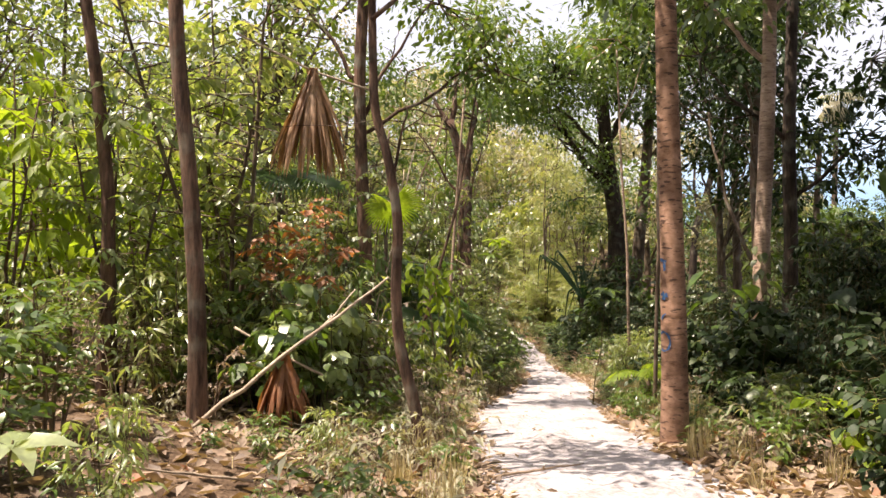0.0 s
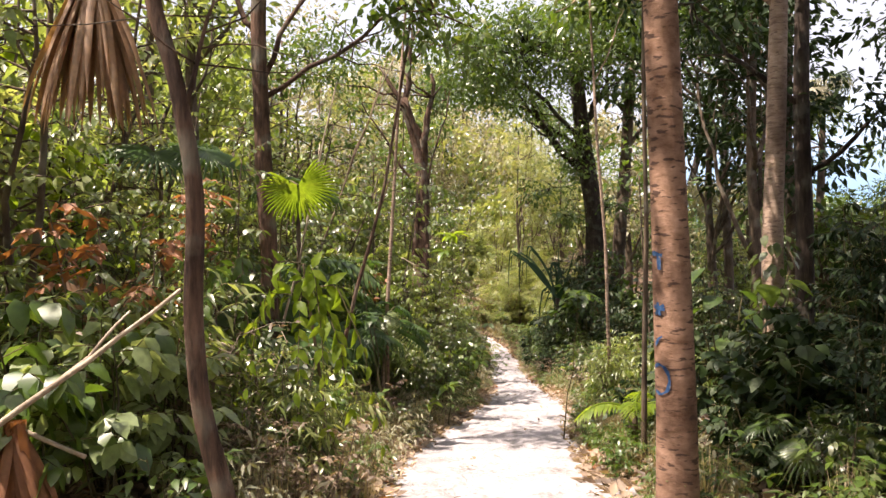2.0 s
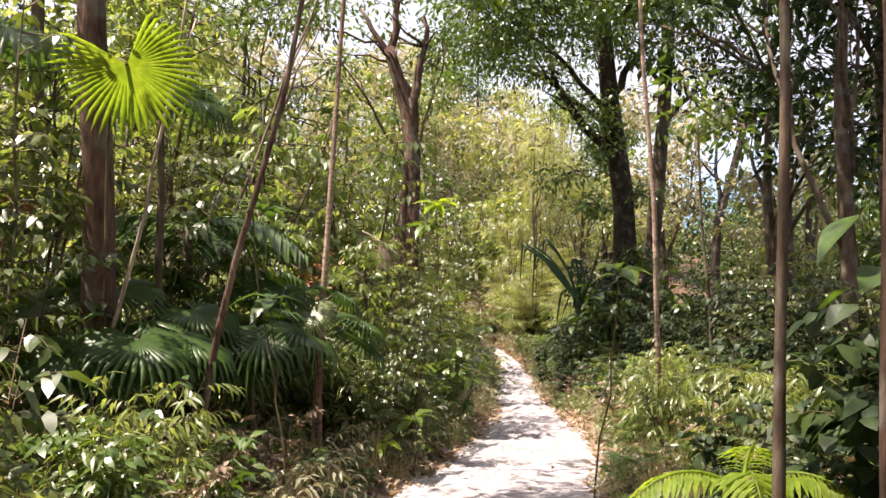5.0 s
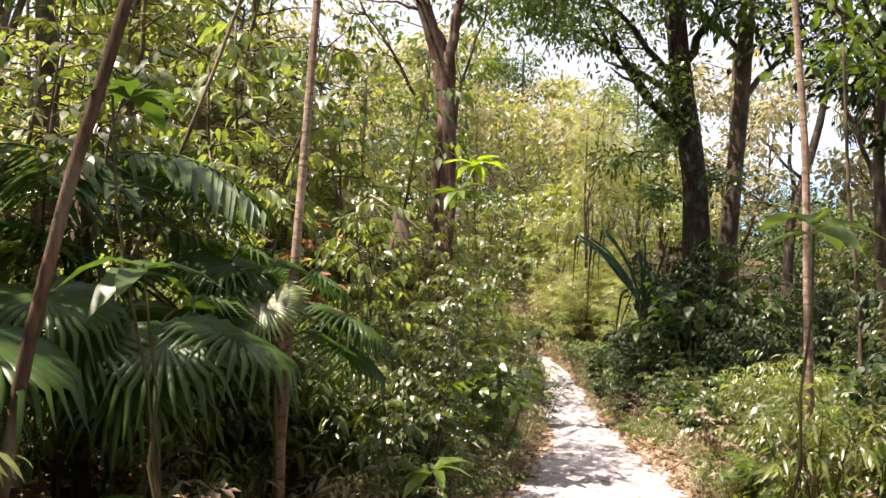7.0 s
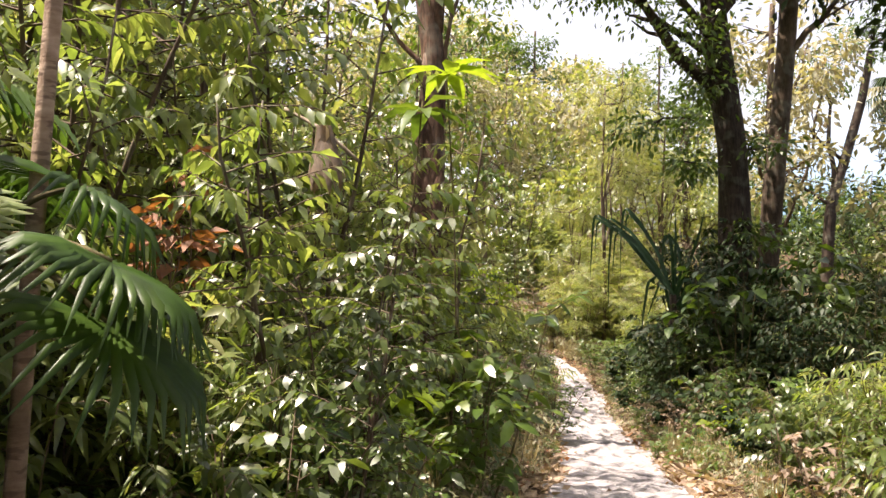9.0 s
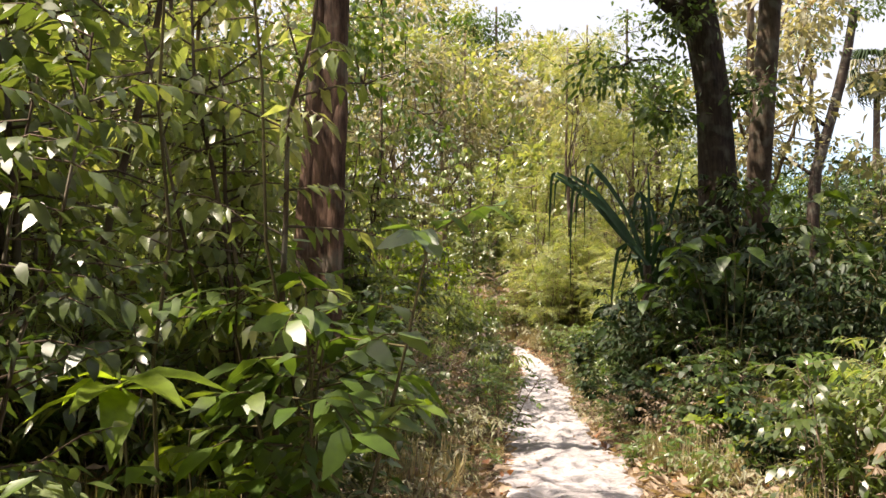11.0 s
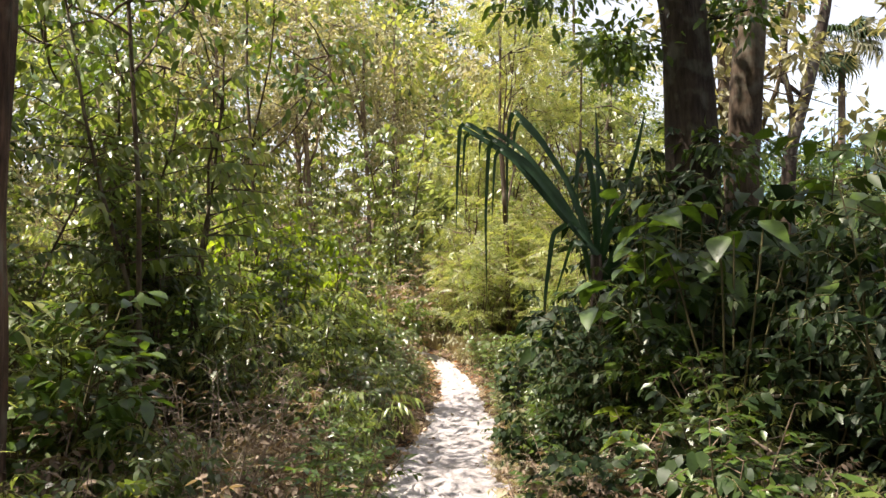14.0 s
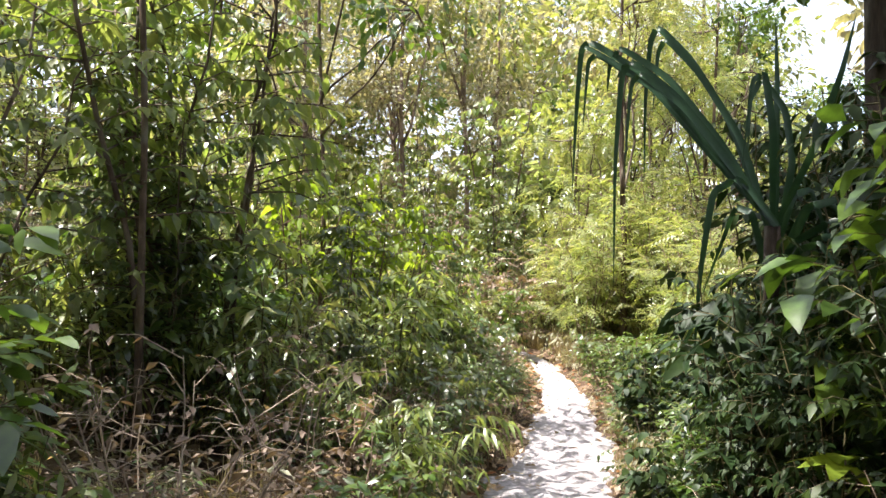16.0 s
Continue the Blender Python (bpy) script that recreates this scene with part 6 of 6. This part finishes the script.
wood_tree(0.1, 27.2, 8.2, 2.2, G_MID, 640, 32, LEAF_OVAL, 0.17, 55, r=0.03)
wood_tree(0.3, 31.6, 8.0, 2.0, G_MID, 644, 24, LEAF_OVAL, 0.17, 45, r=0.035)
wood_tree(4.6, 37.2, 7.9, 1.7, G_FEATHER, 641, 34, FEATHER, 0.34, 26, lab="slender yellow-green tree with feathery leaves", r=0.06)
wood_tree(5.6, 40.5, 9.2, 1.6, G_FEATHER, 646, 30, FEATHER, 0.34, 24, lab="slender yellow-green tree with feathery leaves", r=0.06)
wood_tree(7.4, 43.5, 10.2, 1.7, G_MID, 647, 30, LEAF_SMALL, 0.2, 50, lab="airy tree against the sky", r=0.08)
wood_tree(6.6, 38.5, 7.0, 1.5, G_FEATHER, 642, 20, FEATHER, 0.34, 24, lab="slender yellow-green tree with feathery leaves", r=0.06)
wood_tree(3.9, 39.5, 4.6, 1.4, G_FEATHER, 643, 20, FEATHER, 0.34, 24, lab="slender yellow-green tree with feathery leaves", r=0.05)


def canopy_tree(x, y, way, h, reach, mat, seed, clumps):
    """An unseen tall tree added for its flat crown's shade; way: the bearing to which the crown leans."""
    rg = np.random.RandomState(seed)
    a = radians(way)
    mid = np.array([math.cos(a) * reach * 0.45, math.sin(a) * reach * 0.45, h])
    limbs, crown = [], []
    for k in range(6):
        b = 6.28 * k / 6 + rg.normal(0, 0.2)
        e = mid + np.array([math.cos(b) * reach * 0.62, math.sin(b) * reach * 0.62, rg.uniform(-0.5, 0.6)])
        limbs.append(((0, 0, h * rg.uniform(0.6, 0.85)), tuple(e), 0.06))
        crown.append((e, reach * 0.42, clumps))
    crown.append((mid + np.array([0, 0, 0.5]), reach * 0.45, clumps))
    tree("canopy_tree", "unseen tall forest tree with a spreading leafy crown added for shade", x, y, [(0.05, 0, h * 0.3), (-0.05, 0.05, h * 0.6), (0.05, 0, h)], 0.17, 0.07, BARK_GREY, limbs, crown, mat, 0.26, LEAF_OVAL4, seed, per=70)


# crowns kept above the view, added to block sky and sun
for k, (x, y, way, h, reach, mat, n) in enumerate([(7.6, 4.6, 170, 9.2, 4.2, G_DARK, 12), (8.4, 10.0, 180, 9.8, 4.2, G_DARK, 10), (9.0, 21.4, 180, 9.6, 4.0, G_MID, 13), (9.6, 27.0, 190, 10.0, 4.0, G_MID, 13),
                                                   (4.6, -2.2, 120, 9.0, 4.2, G_MID, 13), (-3.6, -1.4, 60, 9.0, 4.2, G_MID, 12), (-3.9, 19.4, 0, 9.6, 2.4, G_MID, 3)]):
    canopy_tree(x, y, way, h, reach, mat, 690 + k, n)

# thin-leaved dry trees, grey with bare twigs, and taller airy ones along the skyline
for k, (x, y, h, s) in enumerate([(-0.7, 44.5, 9.3, 1.7), (-2.8, 42.0, 9.0, 1.8), (0.9, 47.0, 10.0, 1.6), (-4.6, 45.0, 10.5, 1.9), (-1.6, 48.5, 11.0, 1.8), (1.8, 50.5, 10.5, 1.5)]):
    wood_tree(x, y, h, s, G_OLIVE, 660 + k, 30, LEAF_SMALL, 0.17, 60, TWIG, 0.09, "half-bare dry tree with grey twigs on the rising ground")
for k, (x, y, h, s) in enumerate([(3.4, 58.0, 13.0, 2.0), (5.8, 60.0, 12.0, 1.9), (8.6, 58.0, 11.0, 1.8), (0.6, 60.0, 14.5, 2.2), (11.5, 57.0, 10.0, 1.7)]):
    wood_tree(x, y, h, s, G_FEATHER if k % 2 else G_MID, 670 + k, 40, LEAF_SMALL, 0.26, 60, BARK_GREY, 0.14, "tall airy tree on the skyline")

def skyline(b):
    """Height in degrees of the wood's upper edge, by bearing from the trail."""
    return np.interp(b, [-60, -6, 0, 3, 5, 8, 10, 14, 17, 20, 60], [23, 20.5, 17.5, 16.5, 15, 13.5, 13, 12.5, 9.5, 7.5, 7])


def far_wood(name, label, mat, seed, crowns, leaf, near, far, blo, bhi, low=0.0, per=420):
    """Crowns packed on the rising ground, seen only from far off."""
    rg = np.random.RandomState(seed)
    c = Cloud()
    for _ in range(crowns):
        b = rg.uniform(blo, bhi)
        dist = rg.uniform(near, far)
        x, y = 2.6 + math.sin(radians(b)) * dist, 16 + math.cos(radians(b)) * dist
        top = -0.2 + math.tan(radians(float(skyline(b)) * rg.uniform(0.84, 1.1))) * dist
        base = land1(x, y)
        rad = rg.uniform(1.2, 2.3)
        z = base + 0.6 + max(top - rad * 0.7 - base - 0.6, 0.3) * rg.rand() ** 1.15
        n = int(per * rg.uniform(0.7, 1.3))
        g = unit(rg.normal(0, 1, (n, 3))) * (rg.uniform(0.35, 1, (n, 1)) ** 0.5) * rad
        lump = 0.25 * np.sin(g * 2.6 + rg.rand(3) * 6)
        pos = np.array([x, y, z]) + (g + lump) * np.array([1, 1, 0.8])
        pos[:, 2] = np.maximum(pos[:, 2], land(pos[:, 0], pos[:, 1]) + 0.1)
        d = g + rg.normal(0, 0.8, (n, 3)) + np.array([0, 0, -0.8])
        c.stamp(LEAF_SMALL, orient(d, np.array([0, 0, 1.0]) + rg.normal(0, 0.6, (n, 3)), leaf * rg.uniform(0.6, 1.3, n)), pos)
    ob = new(name, c.mesh(name))
    ob.data.materials.append(mat)
    tagged(ob, label, "woodland", kind="stuff")


far_wood("woodland", "dry olive woodland on the rising ground", G_OLIVE, 801, 110, 0.34, 33, 52, -28, 8)
far_wood("woodland", "green woodland on the rising ground", G_MID, 802, 80, 0.35, 34, 54, -45, 16)
far_wood("woodland", "yellow-green woodland on the rising ground", G_FEATHER, 803, 50, 0.30, 27, 42, -40, 15)
far_wood("woodland", "dark woodland on the west bank", G_DARK, 804, 26, 0.32, 30, 40, -60, -16)
far_wood("woodland", "low dark green thicket towards the sea", G_DARK, 805, 50, 0.30, 28, 60, 15, 45)

def wide_wood(name, label, mat, seed, crowns, xlo, xhi, ylo, yhi, hlo, hhi, leaf=0.4, per=240):
    """The wood that goes on around the trail on every side."""
    rg = np.random.RandomState(seed)
    c = Cloud()
    for _ in range(crowns):
        x, y, h = rg.uniform(xlo, xhi), rg.uniform(ylo, yhi), rg.uniform(hlo, hhi)
        rad = min(rg.uniform(1.3, 2.6), h * 0.62)
        n = int(per * rg.uniform(0.7, 1.3))
        g = unit(rg.normal(0, 1, (n, 3))) * (rg.uniform(0.3, 1, (n, 1)) ** 0.5) * rad
        pos = np.array([x, y, land1(x, y) + h - rad * 0.8]) + (g + 0.25 * np.sin(g * 2.4 + rg.rand(3) * 6)) * np.array([1, 1, 0.9])
        low = rg.rand(n) < 0.3
        pos[low, 2] = land(pos[low, 0], pos[low, 1]) + rg.rand(int(low.sum())) * max(h - rad, 0.5)
        d = g + rg.normal(0, 0.8, (n, 3)) + np.array([0, 0, -0.8])
        c.stamp(LEAF_SMALL, orient(d, np.array([0, 0, 1.0]) + rg.normal(0, 0.6, (n, 3)), leaf * rg.uniform(0.6, 1.3, n)), pos)
    ob = new(name, c.mesh(name))
    ob.data.materials.append(mat)
    tagged(ob, label, "woodland", kind="stuff")


wide_wood("woodland", "mixed green woodland on the west bank", G_MID, 811, 80, -30, -10, -14, 44, 4, 8)
wide_wood("woodland", "dry olive woodland on the west bank", G_OLIVE, 812, 45, -32, -11, -14, 46, 4, 8)
wide_wood("woodland", "dark woodland east of the trail's start", G_DARK, 813, 45, 9, 30, -14, 14, 4.5, 8)
wide_wood("woodland", "low dark thicket on the seaward side", G_DARK, 814, 75, 11, 34, 14, 46, 1.8, 3.2)
wide_wood("woodland", "green woodland behind the trail's start", G_MID, 815, 26, -9, -2.5, -14, 1, 4, 7)
wide_wood("woodland", "green woodland behind the trail's start", G_YELLOW, 816, 24, 4, 10, -14, 3, 4, 7)

wide_wood("woodland", "green thicket on the slope above the sea", G_MID, 817, 90, 13, 52, 46, 82, 2.2, 5.0)

# ---------------------------------------------------------------- leaf litter and grass, uncountable
def litter(name, label, count, mat, seed, tmpl, lo, hi, onpath, ylo=2.0, yhi=38.0, width=5.0):
    rg = np.random.RandomState(seed)
    y = rg.uniform(ylo, yhi, count)
    side = np.where(rg.rand(count) < 0.62, -1, 1)
    w = walk_w(y)
    d = w * rg.uniform(0.75, 1.05, count) + np.abs(rg.exponential(width * 0.35, count))
    if onpath:
        d = w * rg.rand(count) ** 0.6
    x = walk_x(y) + side * d
    z = land(x, y) + 0.022 + (0.02 if onpath else 0)
    a = rg.uniform(0, 6.28, count)
    dr = np.stack([np.cos(a), np.sin(a), rg.normal(0, 0.22, count)], 1)
    up = np.array([0, 0, 1.0]) + rg.normal(0, 0.35, (count, 3))
    c = Cloud()
    c.stamp(tmpl, orient(dr, up, rg.uniform(lo, hi, count)), np.stack([x, y, z], 1))
    ob = new(name, c.mesh(name))
    ob.data.materials.append(mat)
    tagged(ob, label, "leaf litter", kind="stuff")


litter("leaf_litter", "dry tan and brown fallen leaves along the path", 9000, LITTER, 701, LEAF_CURLED, 0.07, 0.16, False)
litter("leaf_litter", "rust-coloured fallen leaves along the path", 900, RUST, 702, LEAF_CURLED, 0.07, 0.15, False, width=2.5)
litter("leaf_litter", "pinkish tan fallen leaves heaped along the path's edge", 5200, LITTER, 705, LEAF_CURLED, 0.06, 0.14, False, 5, 22, 1.3)
litter("leaf_litter", "dry brown leaves strewn over the bank", 5000, DRY, 706, LEAF_CURLED, 0.08, 0.17, False, 3, 14, 8.0)
litter("leaf_litter", "pale sunlit dry leaves strewn under the forked tree", 2600, LITTER, 707, LEAF_CURLED, 0.06, 0.13, False, 22, 29, 4.0)
litter("fallen_leaves", "a few dry leaves lying on the sand", 260, DRY, 703, LEAF_CURLED, 0.03, 0.08, True)
litter("ground_cover", "thin green and straw grass blades between the shrubs", 9000, STRAW, 704, BLADE, 0.12, 0.3, False, 5, 38, 3.0)


# added glowing sheet, painted as pale blue sea haze in the eastern gap
HAZE_GLOW = bpy.data.materials.new("painted_sea_haze")
HAZE_GLOW.use_nodes = True
hb = HAZE_GLOW.node_tree.nodes
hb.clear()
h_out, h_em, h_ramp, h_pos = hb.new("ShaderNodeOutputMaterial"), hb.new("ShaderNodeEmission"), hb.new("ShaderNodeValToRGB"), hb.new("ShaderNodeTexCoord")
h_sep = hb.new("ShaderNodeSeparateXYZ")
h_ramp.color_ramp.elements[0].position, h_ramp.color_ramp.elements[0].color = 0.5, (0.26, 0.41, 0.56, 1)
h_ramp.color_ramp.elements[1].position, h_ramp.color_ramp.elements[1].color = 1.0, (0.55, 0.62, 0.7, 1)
hl = HAZE_GLOW.node_tree.links
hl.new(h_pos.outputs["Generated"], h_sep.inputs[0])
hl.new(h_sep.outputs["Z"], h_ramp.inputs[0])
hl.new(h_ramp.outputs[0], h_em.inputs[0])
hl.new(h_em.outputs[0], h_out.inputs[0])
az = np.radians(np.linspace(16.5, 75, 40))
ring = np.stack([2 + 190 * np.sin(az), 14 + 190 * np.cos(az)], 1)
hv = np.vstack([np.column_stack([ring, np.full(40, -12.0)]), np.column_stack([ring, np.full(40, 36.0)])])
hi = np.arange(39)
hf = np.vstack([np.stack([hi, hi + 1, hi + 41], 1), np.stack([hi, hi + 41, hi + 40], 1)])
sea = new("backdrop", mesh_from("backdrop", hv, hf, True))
sea.data.materials.append(HAZE_GLOW)
tagged(sea, "glowing sheet painted as pale blue haze over the distant sea", "backdrop", kind="structure")
